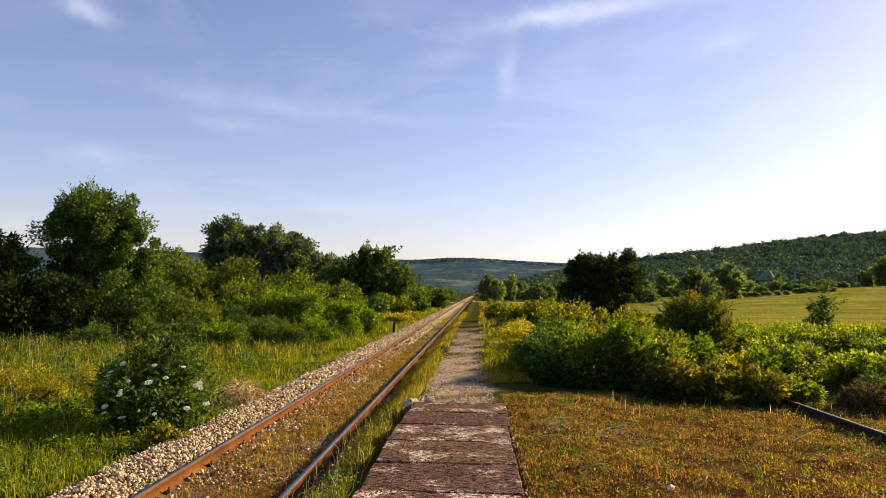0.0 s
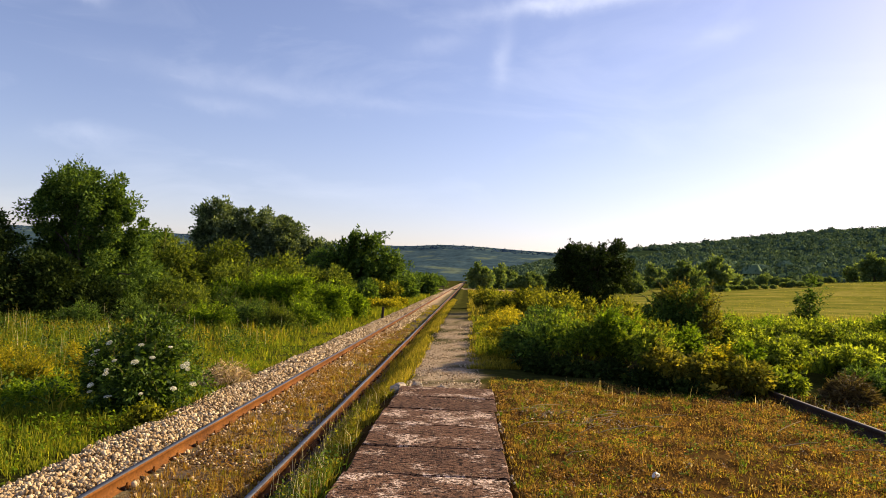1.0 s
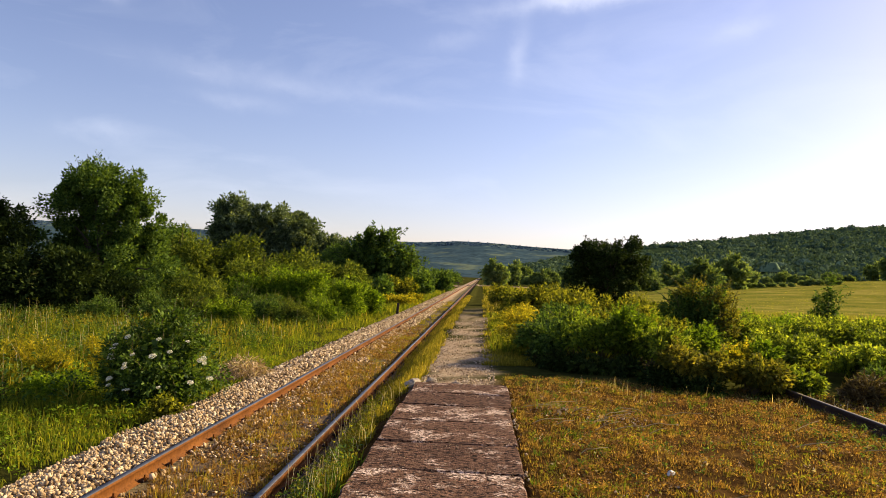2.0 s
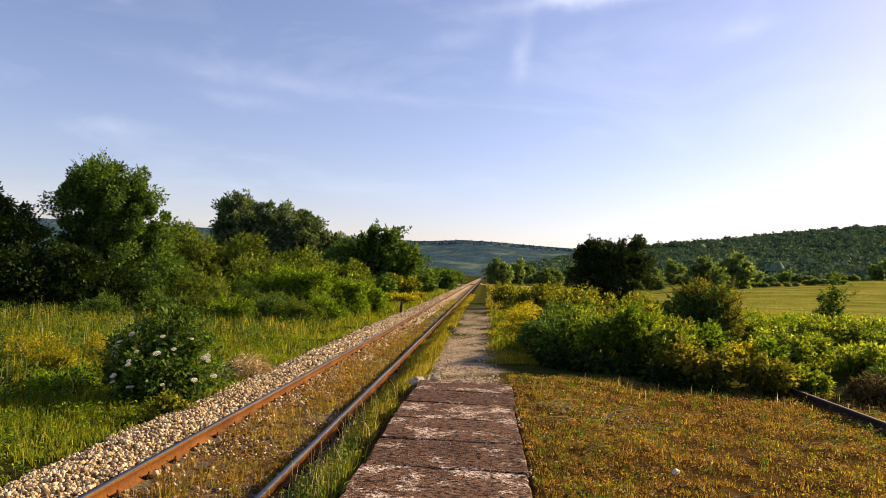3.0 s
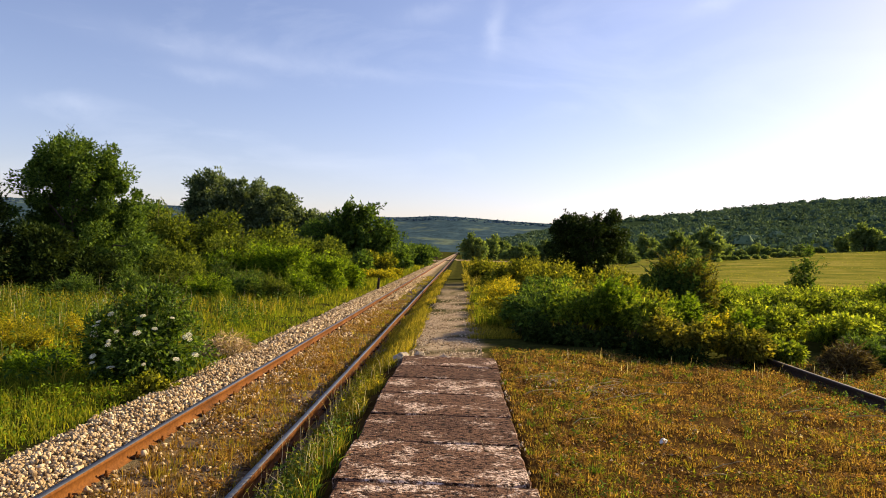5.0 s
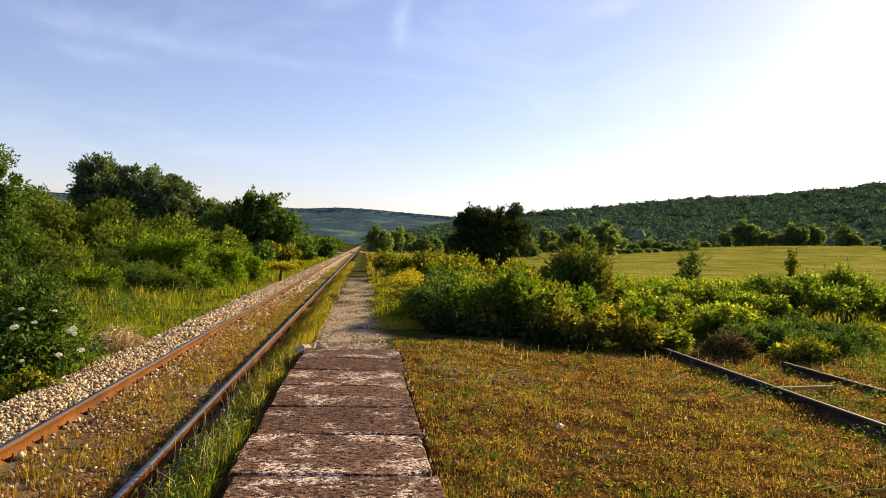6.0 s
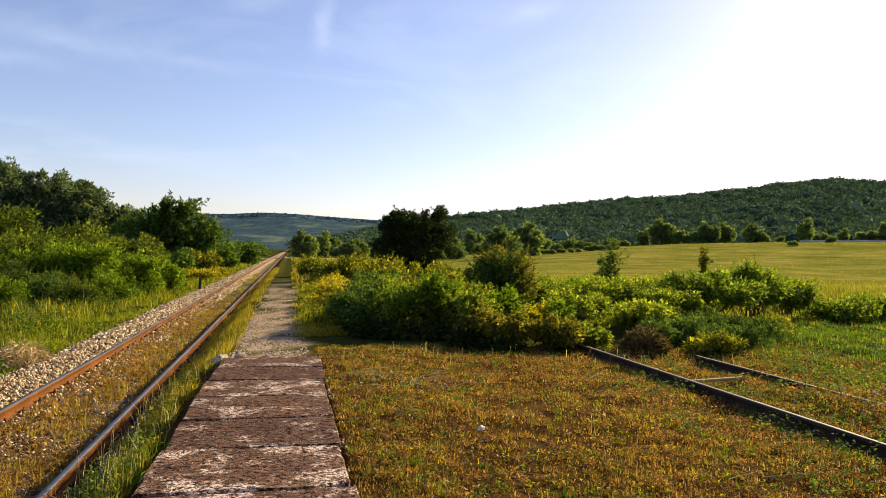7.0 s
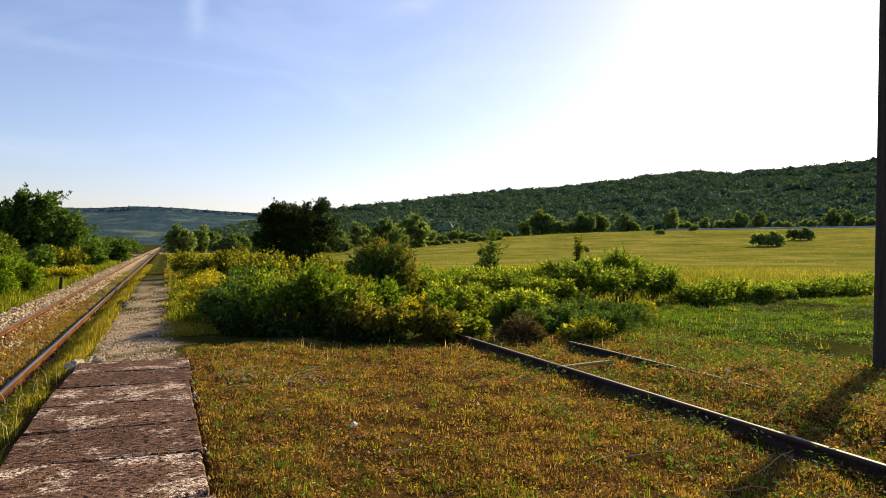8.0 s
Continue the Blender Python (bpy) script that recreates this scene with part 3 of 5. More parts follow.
def stone_heap(name, x, y, z, size, material, label, category, rich=True):
    """Angular broken stones as one piece of stuff."""
    if rich:
        bm = bmesh.new()
        bmesh.ops.create_icosphere(bm, subdivisions=1, radius=0.5)
        uv = np.array([v.co for v in bm.verts])
        uf = np.array([[v.index for v in p.verts] for p in bm.faces])
        bm.free()
    else:
        uv = np.array([(1, 0, 0), (-1, 0, 0), (0, 1, 0), (0, -1, 0), (0, 0, 1), (0, 0, -1)]) * 0.5
        uf = np.array([(0, 2, 4), (2, 1, 4), (1, 3, 4), (3, 0, 4), (2, 0, 5), (1, 2, 5), (3, 1, 5), (0, 3, 5)])
    n, k = len(x), len(uv)
    v = uv[None] * (1 + rng.normal(size=(n, k, 1)) * 0.26) * rng.uniform(0.5, 1.2, (n, 1, 3))
    q = rng.normal(size=(n, 4))
    q /= np.linalg.norm(q, axis=1, keepdims=True)
    w_, a, b, c = q.T
    rot = np.stack([1 - 2 * (b * b + c * c), 2 * (a * b - c * w_), 2 * (a * c + b * w_), 2 * (a * b + c * w_), 1 - 2 * (a * a + c * c), 2 * (b * c - a * w_),
                    2 * (a * c - b * w_), 2 * (b * c + a * w_), 1 - 2 * (a * a + b * b)], 1).reshape(n, 3, 3)
    v = np.einsum('nij,nkj->nki', rot, v) * np.reshape(size, (-1, 1, 1))
    v += np.stack([x, y, z], 1)[:, None]
    f = uf[None] + np.arange(n)[:, None, None] * k
    return tagged(new(name, mesh_of(name, v.reshape(-1, 3), f.reshape(-1, uf.shape[1]), material)), label, category, "", "stuff")

# ---- ground: one sheet to the horizon ----
def graded(lo, hi, fine_lo, fine_hi, step, growth=1.16):
    mid = list(np.arange(fine_lo, fine_hi + 1e-6, step))
    s, v, right = step, fine_hi, []
    while v < hi:
        s *= growth
        v += s
        right.append(min(v, hi))
    s, v, left = step, fine_lo, []
    while v > lo:
        s *= growth
        v -= s
        left.append(max(v, lo))
    return np.array(left[::-1] + mid + right)


def build_ground():
    xs = graded(-4000, 4000, -8, 11, 0.2, 1.14)
    xs = np.unique(np.round(np.concatenate([xs, SECTION_X[2:-1]]), 3))
    ys = graded(-3000, 4500, 1, 22, 0.24, 1.12)
    gx, gy = np.meshgrid(xs, ys)
    gz = ground_z(gx, gy)
    v = np.stack([gx, gy, gz], -1).reshape(-1, 3)
    nx, ny = len(xs), len(ys)
    i = (np.arange(ny - 1)[:, None] * nx + np.arange(nx - 1)[None]).ravel()
    me = mesh_of("ground", v, np.stack([i, i + 1, i + 1 + nx, i + nx], 1), GROUND, True)
    x, y = v[:, 0], v[:, 1]
    j = x + 0.35 * (patchy(x, y, 0.7) - 0.5)
    w = x + 0.9 * (patchy(x + 9, y, 1.5) - 0.5) + 0.5 * (patchy(x, y + 5, 0.6) - 0.5)
    path = smooth_step(-1.2, -0.95, w) * (1 - smooth_step(0.0, 0.4, w)) * smooth_step(11.5, 12.0, y) * (1 - smooth_step(22, 44, y)) * np.clip(2.4 * patchy(x, y, 0.8) + 1.6 * patchy(x + 4, y, 0.3) - 1.05, 0.05, 1)
    bed = smooth_step(-4.8, -4.6, x) * (1 - smooth_step(-3.0, -2.4, j)) * np.where(y < 42, 0.3, 1.0)
    bed = np.maximum(bed, smooth_step(-3.4, -3.2, x) * (1 - smooth_step(-1.7, -1.3, x)) * 0.35)
    crossing = smooth_step(156, 160, y) * (1 - smooth_step(168, 172, y)) * (np.abs(x + 3) < 18)
    fields = {"gravel": np.maximum(np.maximum(path, bed * (y < 900)), crossing),
              "dry": smooth_step(-3.4, -3.2, x) * (1 - smooth_step(7.5, 9.5, x + 2 * patchy(x, y, 2))) * (1 - smooth_step(12.0, 13.0, y)),
              "meadow": smooth_step(24, 34, np.hypot(x, y)) * smooth_step(9, 14, azimuth(x, np.where(y == 0, 1e-6, y)))}
    for key, values in fields.items():
        me.attributes.new(key, 'FLOAT', 'POINT').data.foreach_set("value", values.astype(np.float32))
    tagged(new("ground", me), "grassy ground with dry soil, a gravel path and far meadow", "ground", "", "structure")


build_ground()


def polar_sheet(name, az, rad, height, material, label):
    ga, gr = np.meshgrid(np.radians(az), rad)
    gz = height(np.degrees(ga), gr)
    v = np.stack([gr * np.sin(ga), gr * np.cos(ga), gz], -1).reshape(-1, 3)
    n, k = len(az), len(rad)
    i = (np.arange(k - 1)[:, None] * n + np.arange(n - 1)[None]).ravel()
    return tagged(new(name, mesh_of(name, v, np.stack([i, i + 1, i + 1 + n, i + n], 1), material, True)), label, "hill", "", "structure")


def near_hill_z(az, r):
    ridge = np.interp(az, [1, 4, 7.5, 12.7, 17.7, 22, 27, 31.4, 37.5, 40.5, 44, 48, 53, 70, 110], [0.35, 1.12, 1.98, 2.87, 3.4, 4.0, 4.5, 4.8, 5.45, 5.75, 5.58, 5.8, 6.1, 6.25, 2.6])
    foot = ground_z(260 * np.sin(np.radians(az)), 260 * np.cos(np.radians(az))) - 1.2
    x, y = r * np.sin(np.radians(az)), r * np.cos(np.radians(az))
    t = np.clip((r - 260) / 460, 0, 1)
    lumps = 9 * (patchy(x, y, 90) - 0.5) * t * (1 - t) * 2
    return foot + (1.6 + 720 * np.tan(np.radians(ridge)) - foot) * t ** 1.15 + lumps - np.clip(r - 720, 0, None) * 0.1


def far_ridge_z(az, r):
    ridge = np.interp(az, [-80, -40, -24, -12, -5, -2, 1, 4, 7.5, 12, 18], [2.3, 2.5, 2.72, 2.5, 2.6, 2.84, 2.78, 2.62, 2.5, 2.2, 1.7])
    t = np.clip((r - 1500) / 900, 0, 1)
    return -2 + (2400 * np.tan(np.radians(ridge)) + 3) * t ** 1.3 + 10 * (patchy(r * np.radians(az), r, 160) - 0.5) * t * (1 - t) * 4


polar_sheet("hill_near", np.linspace(0, 112, 150), np.linspace(258, 900, 44), near_hill_z, HILL_SOIL, "wooded hillside beyond the hay meadow")
polar_sheet("hill_far", np.linspace(-80, 20, 150), np.linspace(1480, 2700, 30), far_ridge_z, FAR_HILL, "distant wooded ridge with blue haze painted into its colour")


def wood_cover(name, n, az0, az1, r0, r1, surface, size, sprays, leaf, material, label, flat=0.8):
    """A far wood: for each crown a lumpy dome and ragged leaf sprays over it."""
    az, r = rng.uniform(az0, az1, n), np.sqrt(rng.uniform(r0 ** 2, r1 ** 2, n))
    x, y = r * np.sin(np.radians(az)), r * np.cos(np.radians(az))
    keep = patchy(x, y, size * 6) > 0.14
    x, y, az, r = x[keep], y[keep], az[keep], r[keep]
    n = len(x)
    own = size * (0.45 + 0.75 * rng.random(n) ** 1.8)
    tall = rng.uniform(0.75, 1.25, n) * flat
    root = np.stack([x, y, surface(az, r)], 1)
    bm = bmesh.new()
    bmesh.ops.create_icosphere(bm, subdivisions=2, radius=0.5)
    bmesh.ops.delete(bm, geom=[p for p in bm.verts if p.co.z < -0.05], context='VERTS')
    bm.verts.index_update()
    uv = np.array([p.co for p in bm.verts])
    uf = np.array([[p.index for p in q.verts] for q in bm.faces])
    bm.free()
    k = len(uv)
    dome = uv[None] * (1 + 0.17 * rng.normal(size=(n, k, 1))) * own[:, None, None] * 0.84 * np.stack([np.ones(n), np.ones(n), tall], 1)[:, None] + root[:, None]
    v, f = dome.reshape(-1, 3), (uf[None] + np.arange(n)[:, None, None] * k).reshape(-1, 3)
    i = np.repeat(np.arange(n), sprays)
    d = rng.normal(size=(len(i), 3))
    d /= np.linalg.norm(d, axis=1, keepdims=True)
    d[:, 2] = np.abs(d[:, 2])
    at = root[i] + d * own[i, None] * 0.52 * np.stack([np.ones(len(i)), np.ones(len(i)), tall[i]], 1) * rng.uniform(0.9, 1.08, (len(i), 1))
    v2, f2 = leaf_points(at, d + rng.normal(size=d.shape) * 0.7, leaf * rng.uniform(0.5, 1.3, len(i)), 0.9, d)
    return tagged(new(name, mesh_of(name, np.concatenate([v, v2]), np.concatenate([f, f2 + len(v)]), material)), label, "wood", "", "stuff")


wood_cover("hillside_wood", 4700, 1, 66, 266, 745, near_hill_z, 8.6, 44, 1.5, LEAF_HILL, "dense green wood on the hillside with a painted haze tint")
wood_cover("ridge_wood", 1300, -45, 17, 2280, 2390, far_ridge_z, 11, 4, 4, LEAF_FAR, "wood on the distant ridge, blue haze painted into its leaves", 0.35)
wood_cover("crest_wood", 1000, 4, 66, 690, 732, near_hill_z, 5.5, 14, 1.5, LEAF_HILL, "continuous wood along the hill crest", 0.7)


def strip(name, az0, az1, r0, r1, lift, material, label):
    az = np.linspace(az0, az1, 60)
    rows = []
    for r, dz in ((r0, -0.6), (r0 + 0.5, lift), (r1 - 0.5, lift), (r1, -0.6)):
        x, y = r * np.sin(np.radians(az)), r * np.cos(np.radians(az))
        rows.append(np.stack([x, y, ground_z(x, y) + dz], 1))
    v = np.concatenate(rows)
    i = np.concatenate([np.arange(59) + 60 * k for k in range(3)])
    return tagged(new(name, mesh_of(name, v, np.stack([i, i + 1, i + 61, i + 60], 1), material)), label, "road", "", "structure")


strip("road", 39, 64, 238, 243, 0.5, ROAD, "pale country road on a low bank at the hill foot")


# ---- main line: rails, fastenings, sleepers, ballast ----
def rail_section(k=1.0):
    half = [(0.066, 0.0), (0.066, 0.012), (0.016, 0.03), (0.009, 0.045), (0.009, 0.105), (0.02, 0.115), (0.036, 0.121), (0.036, 0.145), (0.030, 0.152)]
    return np.array(half + [(-a, b) for a, b in half[::-1]]) * k


def rail_thing(x, z, y0, y1, side_mat, top_mat, label, group, step=4.0):
    """A flat-bottomed rail with its foot at z, and the worn band on its head."""
    ob = base("rail", x, y0, z, label, "rail", group)
    s = rail_section()
    ys = np.append(np.arange(0, y1 - y0, step), y1 - y0)
    wob = 0.006 * np.sin(ys * 0.9 + x)
    v = np.concatenate([np.stack([s[:, 0] + o, np.full(len(s), t), s[:, 1]], 1) for t, o in zip(ys, wob)])
    n = len(s)
    a = (np.arange(len(ys) - 1)[:, None] * n + np.arange(n)[None]).ravel()
    b = (np.arange(len(ys) - 1)[:, None] * n + (np.arange(n)[None] + 1) % n).ravel()
    me = mesh_of("rail_body", v, np.stack([a, a + n, b + n, b], 1), side_mat)
    piece("rail_body", me, ob)
    band = np.concatenate([[(o - 0.029, t, 0.1535), (o + 0.029, t, 0.1535), (o - 0.029, t, 0.1525), (o + 0.029, t, 0.1525)] for t, o in zip(ys, wob)])
    i = np.arange(len(ys) - 1) * 4
    f = np.concatenate([np.stack([i, i + 1, i + 5, i + 4], 1), np.stack([i + 2, i, i + 4, i + 6], 1), np.stack([i + 1, i + 3, i + 7, i + 5], 1)])
    piece("running_band", mesh_of("running_band", band, f, top_mat), ob, "smooth worn steel running surface")
    return ob


RAIL_FOOT = -0.622
left_rail = rail_thing(-3.44, RAIL_FOOT, -6, 1100, RUST, STEEL, "rusty orange steel rail on pale ballast", "main line rails")
right_rail = rail_thing(-1.985, RAIL_FOOT, -6, 1100, RUST, STEEL, "rusty steel rail half hidden in grass", "main line rails")


def clip_mesh():
    bm = box_bm(0.17, 0.15, 0.018, 0.004)
    bmesh.ops.translate(bm, verts=bm.verts, vec=(0, 0, 0.004))
    for sx in (-1, 1):
        bmesh.ops.create_cube(bm, size=1, matrix=Matrix.LocRotScale((sx * 0.062, 0, 0.028), None, (0.05, 0.07, 0.03)))
    me = bpy.data.meshes.new("rail_clip")
    bm.to_mesh(me)
    bm.free()
    me.materials.append(DULL_RUST)
    return me


def bolt_mesh():
    bm = bmesh.new()
    bmesh.ops.create_cone(bm, cap_ends=True, segments=6, radius1=0.021, radius2=0.021, depth=0.03, matrix=Matrix.Translation((0, 0, 0.045)))
    bmesh.ops.create_cone(bm, cap_ends=True, segments=8, radius1=0.012, radius2=0.011, depth=0.06, matrix=Matrix.Translation((0, 0, 0.06)))
    me = bpy.data.meshes.new("bolt")
    bm.to_mesh(me)
    bm.free()
    me.materials.append(RUST)
    return me


CLIP, BOLT = clip_mesh(), bolt_mesh()
for rail in (left_rail, right_rail):
    for k in range(86):
        c = piece("rail_clip", CLIP, rail, "dark bolted rail fastening" if k == 0 else "")
        c.location = (0, 1.49 + 0.61 * k, -0.004)
        for sx in (-1, 1):
            q = piece("bolt", BOLT, c)
            q.location = (sx * 0.085, 0, 0)


def sleeper_thing(y):
    bm = box_bm(2.5, 0.24, 0.16, 0.012)
    bmesh.ops.subdivide_edges(bm, edges=[e for e in bm.edges if e.calc_length() > 1.5], cuts=10)
    for v in bm.verts:
        v.co.z += 0.012 * noise.noise(v.co * 5)
        v.co.y += 0.012 * noise.noise(v.co * 4 + Vector((9, 0, 0)))
    me = bpy.data.meshes.new("sleeper")
    bm.to_mesh(me)
    bm.free()
    me.materials.append(SLEEPER_WOOD)
    ob = new("sleeper", me)
    ob.matrix_basis = pose(-2.71, y, RAIL_FOOT - 0.083)
    return tagged(ob, "dark weathered wooden railway sleeper bedded in ballast", "sleeper", "sleepers of the main line")


first_sleeper = sleeper_thing(-4.51)
for k in range(1, 86):
    copy_thing(first_sleeper, pose(-2.71 + random.uniform(-0.03, 0.03), -4.51 + 0.61 * k, RAIL_FOOT - 0.083, 0, 0, random.uniform(-0.6, 0.6)))


def ballast():
    def shoulder(n, y0, y1):
        y = rng.uniform(y0, y1, n)
        edge = -4.72 + 0.18 * (patchy(y, y * 0, 0.8) - 0.5)
        x = edge + (-3.52 - edge) * rng.random(n) ** 0.9
        return x, y
    x1, y1 = shoulder(11500, 5.5, 16)
    x2, y2 = rng.uniform(-3.36, -2.65, 2600), rng.uniform(5.5, 16, 2600)
    keep = rng.random(2600) < np.clip(1.3 - (x2 + 3.36) * 1.5, 0.12, 1) * np.clip(patchy(x2, y2, 0.5) * 1.7, 0, 1)
    x2, y2 = x2[keep], y2[keep]
    x, y = np.concatenate([x1, x2]), np.concatenate([y1, y2])
    stone_heap("ballast", x, y, ground_z(x, y) + rng.uniform(-0.012, 0.045, len(x)), rng.uniform(0.028, 0.064, len(x)), STONES, "pale limestone track ballast beside the rail", "ballast")
    x, y = shoulder(5200, -5, 5.6)
    stone_heap("ballast", x, y, ground_z(x, y) + rng.uniform(-0.005, 0.03, len(x)), rng.uniform(0.045, 0.08, len(x)), STONES, "pale limestone ballast beside the rail", "ballast", False)
    x1, y1 = shoulder(7500, 16, 42)
    x3, y3 = shoulder(4500, 42, 120)
    x2, y2 = rng.uniform(-3.36, -2.8, 2600), rng.uniform(16, 60, 2600)
    x, y = np.concatenate([x1, x3, x2]), np.concatenate([y1, y3, y2])
    stone_heap("ballast", x, y, ground_z(x, y) + rng.uniform(-0.005, 0.03, len(x)), rng.uniform(0.05, 0.09, len(x)) * (1 + y / 70), STONES, "pale limestone ballast along the distant track", "ballast", False)
    x, y = spread(4600, -3.3, -2.1, 4, 30, 0.5)
    stone_heap("loose_stones", x, y, ground_z(x, y) + 0.01, rng.uniform(0.03, 0.06, len(x)), STONES, "scattered stones between the rails", "stones", False)


ballast()

# ---- siding: two old rails sunk in the grass ----
rail_thing(4.98, -0.125, -8, 13.0, DULL_RUST, OLD_STEEL, "dark old siding rail sunk in dry grass", "siding rails")
rail_thing(6.48, -0.15, -8, 11.7, DULL_RUST, OLD_STEEL, "dark old siding rail nearly buried in weeds", "siding rails")
bm = box_bm(0.9, 0.055, 0.035, 0.006)
tie = tagged(part("tie_timber", bm, PALE_WOOD, None), "bleached timber lying between the siding rails", "timber")
tie.matrix_basis = pose(5.5, 9.72, -0.02, 0, -2, 3)


# ---- things at the edge of the main line ----
def small_post(x, y, h):
    bm = box_bm(0.13, 0.13, h, 0.02)
    ob = tagged(part("marker_post", bm, POLE_WOOD, None), "short dark trackside marker post", "post")
    ob.matrix_basis = pose(x, y, float(ground_z(x, y)) + h / 2 - 0.05, 2, 3, 12)


small_post(-4.55, 39.5, 0.72)


def barrier(x, y, w):
    ob = base("wooden_barrier", x, y, float(ground_z(x, y)), "low dark wooden barrier beside the track crossing", "barrier")
    for dx in (-w / 2, 0, w / 2):
        p = part("post", box_bm(0.16, 0.16, 1.1, 0.02), SLEEPER_WOOD, ob)
        p.location = (dx, 0, 0.5)
    p = part("beam", box_bm(w + 0.4, 0.12, 0.24, 0.02), SLEEPER_WOOD, ob)
    p.location = (0, -0.14, 0.85)


barrier(-8.6, 161, 6.5)


def crossing_board(y):
    bm = box_bm(1.3, 0.5, 0.09, 0.015)
    ob = tagged(part("crossing_board", bm, SLEEPER_WOOD, None), "dark wooden board of the far track crossing", "board", "boards of the far crossing")
    ob.matrix_basis = pose(-2.71, y, float(ground_z(-2.71, y)) + 0.06)
    return ob


board = crossing_board(160.5)
for k in range(1, 8):
    copy_thing(board, pose(-2.71, 160.5 + 0.62 * k, float(ground_z(-2.71, 163)) + 0.06, 0, 0, random.uniform(-1, 1)))


def utility_pole(x, y):
    ob = base("utility_pole", x, y, float(ground_z(x, y)), "dark tarred wooden utility pole in the grass", "pole")
    h = 8.2
    pts = np.stack([0.02 * np.sin(np.linspace(0, 3, 12)), 0 * np.linspace(0, 1, 12), np.linspace(-0.3, h, 12)], 1)
    piece("shaft", mesh_of("shaft", *tube_mesh([(pts, np.linspace(0.145, 0.105, 12))], 16), POLE_WOOD, True), ob)
    bm = bmesh.new()
    bmesh.ops.create_cone(bm, cap_ends=True, segments=16, radius1=0.12, radius2=0.02, depth=0.1, matrix=Matrix.Translation((0.003, 0, h + 0.04)))
    part("cap", bm, DULL_RUST, ob)


utility_pole(9.28, 8.15)


def rubble(x, y, w, d, n):
    px, py = x + rng.normal(size=n) * w / 3, y + rng.normal(size=n) * d / 3
    stone_heap("rubble", px, py, ground_z(px, py) + rng.uniform(0.005, 0.025, n), rng.uniform(0.01, 0.045, n), PEBBLES, "small spill of pale rubble in the dry grass", "rubble", False)


rubble(1.03, 10.3, 0.75, 0.7, 110)
rubble(1.66, 9.95, 0.7, 0.5, 90)


def dry_sticks(n, x0, x1, y0, y1):
    """Pale dead stalks lying on the grass, as one piece of stuff."""
    runs = []
    for k in range(n):
        x, y, a, long = rng.uniform(x0, x1), rng.uniform(y0, y1), rng.uniform(-0.7, 0.7), rng.uniform(0.12, 0.6)
        z = float(ground_z(x, y))
        p = bent((x, y, z + 0.035), (x + long * math.cos(a), y + long * math.sin(a), z + rng.uniform(0.03, 0.12)), 0.02, 5)
        runs.append((p, np.linspace(0.006, 0.003, 5) * rng.uniform(0.6, 1.2)))
    tagged(new("dry_stalks", mesh_of("dry_stalks", *tube_mesh(runs, 4), PALE_WOOD)), "pale dead stalks lying in the dry grass", "stalks", "", "stuff")


dry_sticks(18, 0.5, 1.9, 9.2, 10.6)
dry_sticks(16, 0.6, 4.5, 4.5, 10.5)


def boulder(x, y, z, sx, sy, sz, seed, label, material=ROCK, name="rock"):
    bm = bmesh.new()
    bmesh.ops.create_icosphere(bm, subdivisions=3, radius=0.5)
    for v in bm.verts:
        p = v.co * 2 + Vector((seed, 0, 0))
        v.co *= 1 + 0.5 * noise.noise(p) + 0.2 * noise.noise(p * 2.7)
        v.co = Vector((v.co.x * sx, v.co.y * sy, max(v.co.z * sz, -0.3 * sz)))
    ob = tagged(part(name, bm, material, None), label, "rock" if name == "rock" else "litter")
    ob.matrix_basis = pose(x, y, z + 0.18 * sz, 0, 0, seed * 40)


boulder(-1.0, 12.0, -0.09, 0.26, 0.22, 0.18, 1.3, "pale broken rock at the end of the slabs")
boulder(-0.75, 12.3, -0.07, 0.2, 0.16, 0.12, 2.7, "small pale rock beside the gravel path")
boulder(-0.35, 12.25, -0.07, 0.17, 0.12, 0.07, 4.1, "flat pale rock at the end of the slabs")
boulder(1.67, 7.5, -0.01, 0.09, 0.05, 0.05, 5.5, "crumpled white scrap of litter in the grass", PAPER, "litter")
boulder(6.9, 8.55, 0.0, 0.09, 0.05, 0.05, 6.5, "small white scrap of litter beside the rail", PAPER, "litter")

# ---- plants beside the line ----
elder = shrub(-5.35, 12.9, 2.2, 1.9, 1.75, 0.085, LEAF_ELDER, "dark green elder bush with cream flower heads", 150, 100, "elder_bush",
              [(-0.55, 0.1, 0.7, 0.52, 0.65, 0.68), (0.0, 0.0, 0.85, 0.62, 0.7, 0.82), (0.5, 0.1, 0.62, 0.48, 0.65, 0.62), (0.1, 0.2, 1.3, 0.42, 0.45, 0.45), (-0.15, -0.3, 0.45, 0.6, 0.42, 0.42)],
              "bush", 0.19, 60, 0.42)


def umbel_mesh():
    n = 220
    r, a = 0.085 * np.sqrt(rng.random(n)), rng.uniform(0, 2 * math.pi, n)
    at = np.stack([r * np.cos(a), r * np.sin(a), 0.03 - 2.6 * r * r], 1)
    v, f = leaf_quads(at, np.stack([np.cos(a), np.sin(a), rng.normal(size=n) * 0.3], 1) + rng.normal(size=(n, 3)) * (0.9, 0.9, 0.2), 0.018, 0.9, 0.1, np.tile((0.0, 0.0, 1.0), (n, 1)))
    return mesh_of("flower_head", v, f, PETAL)


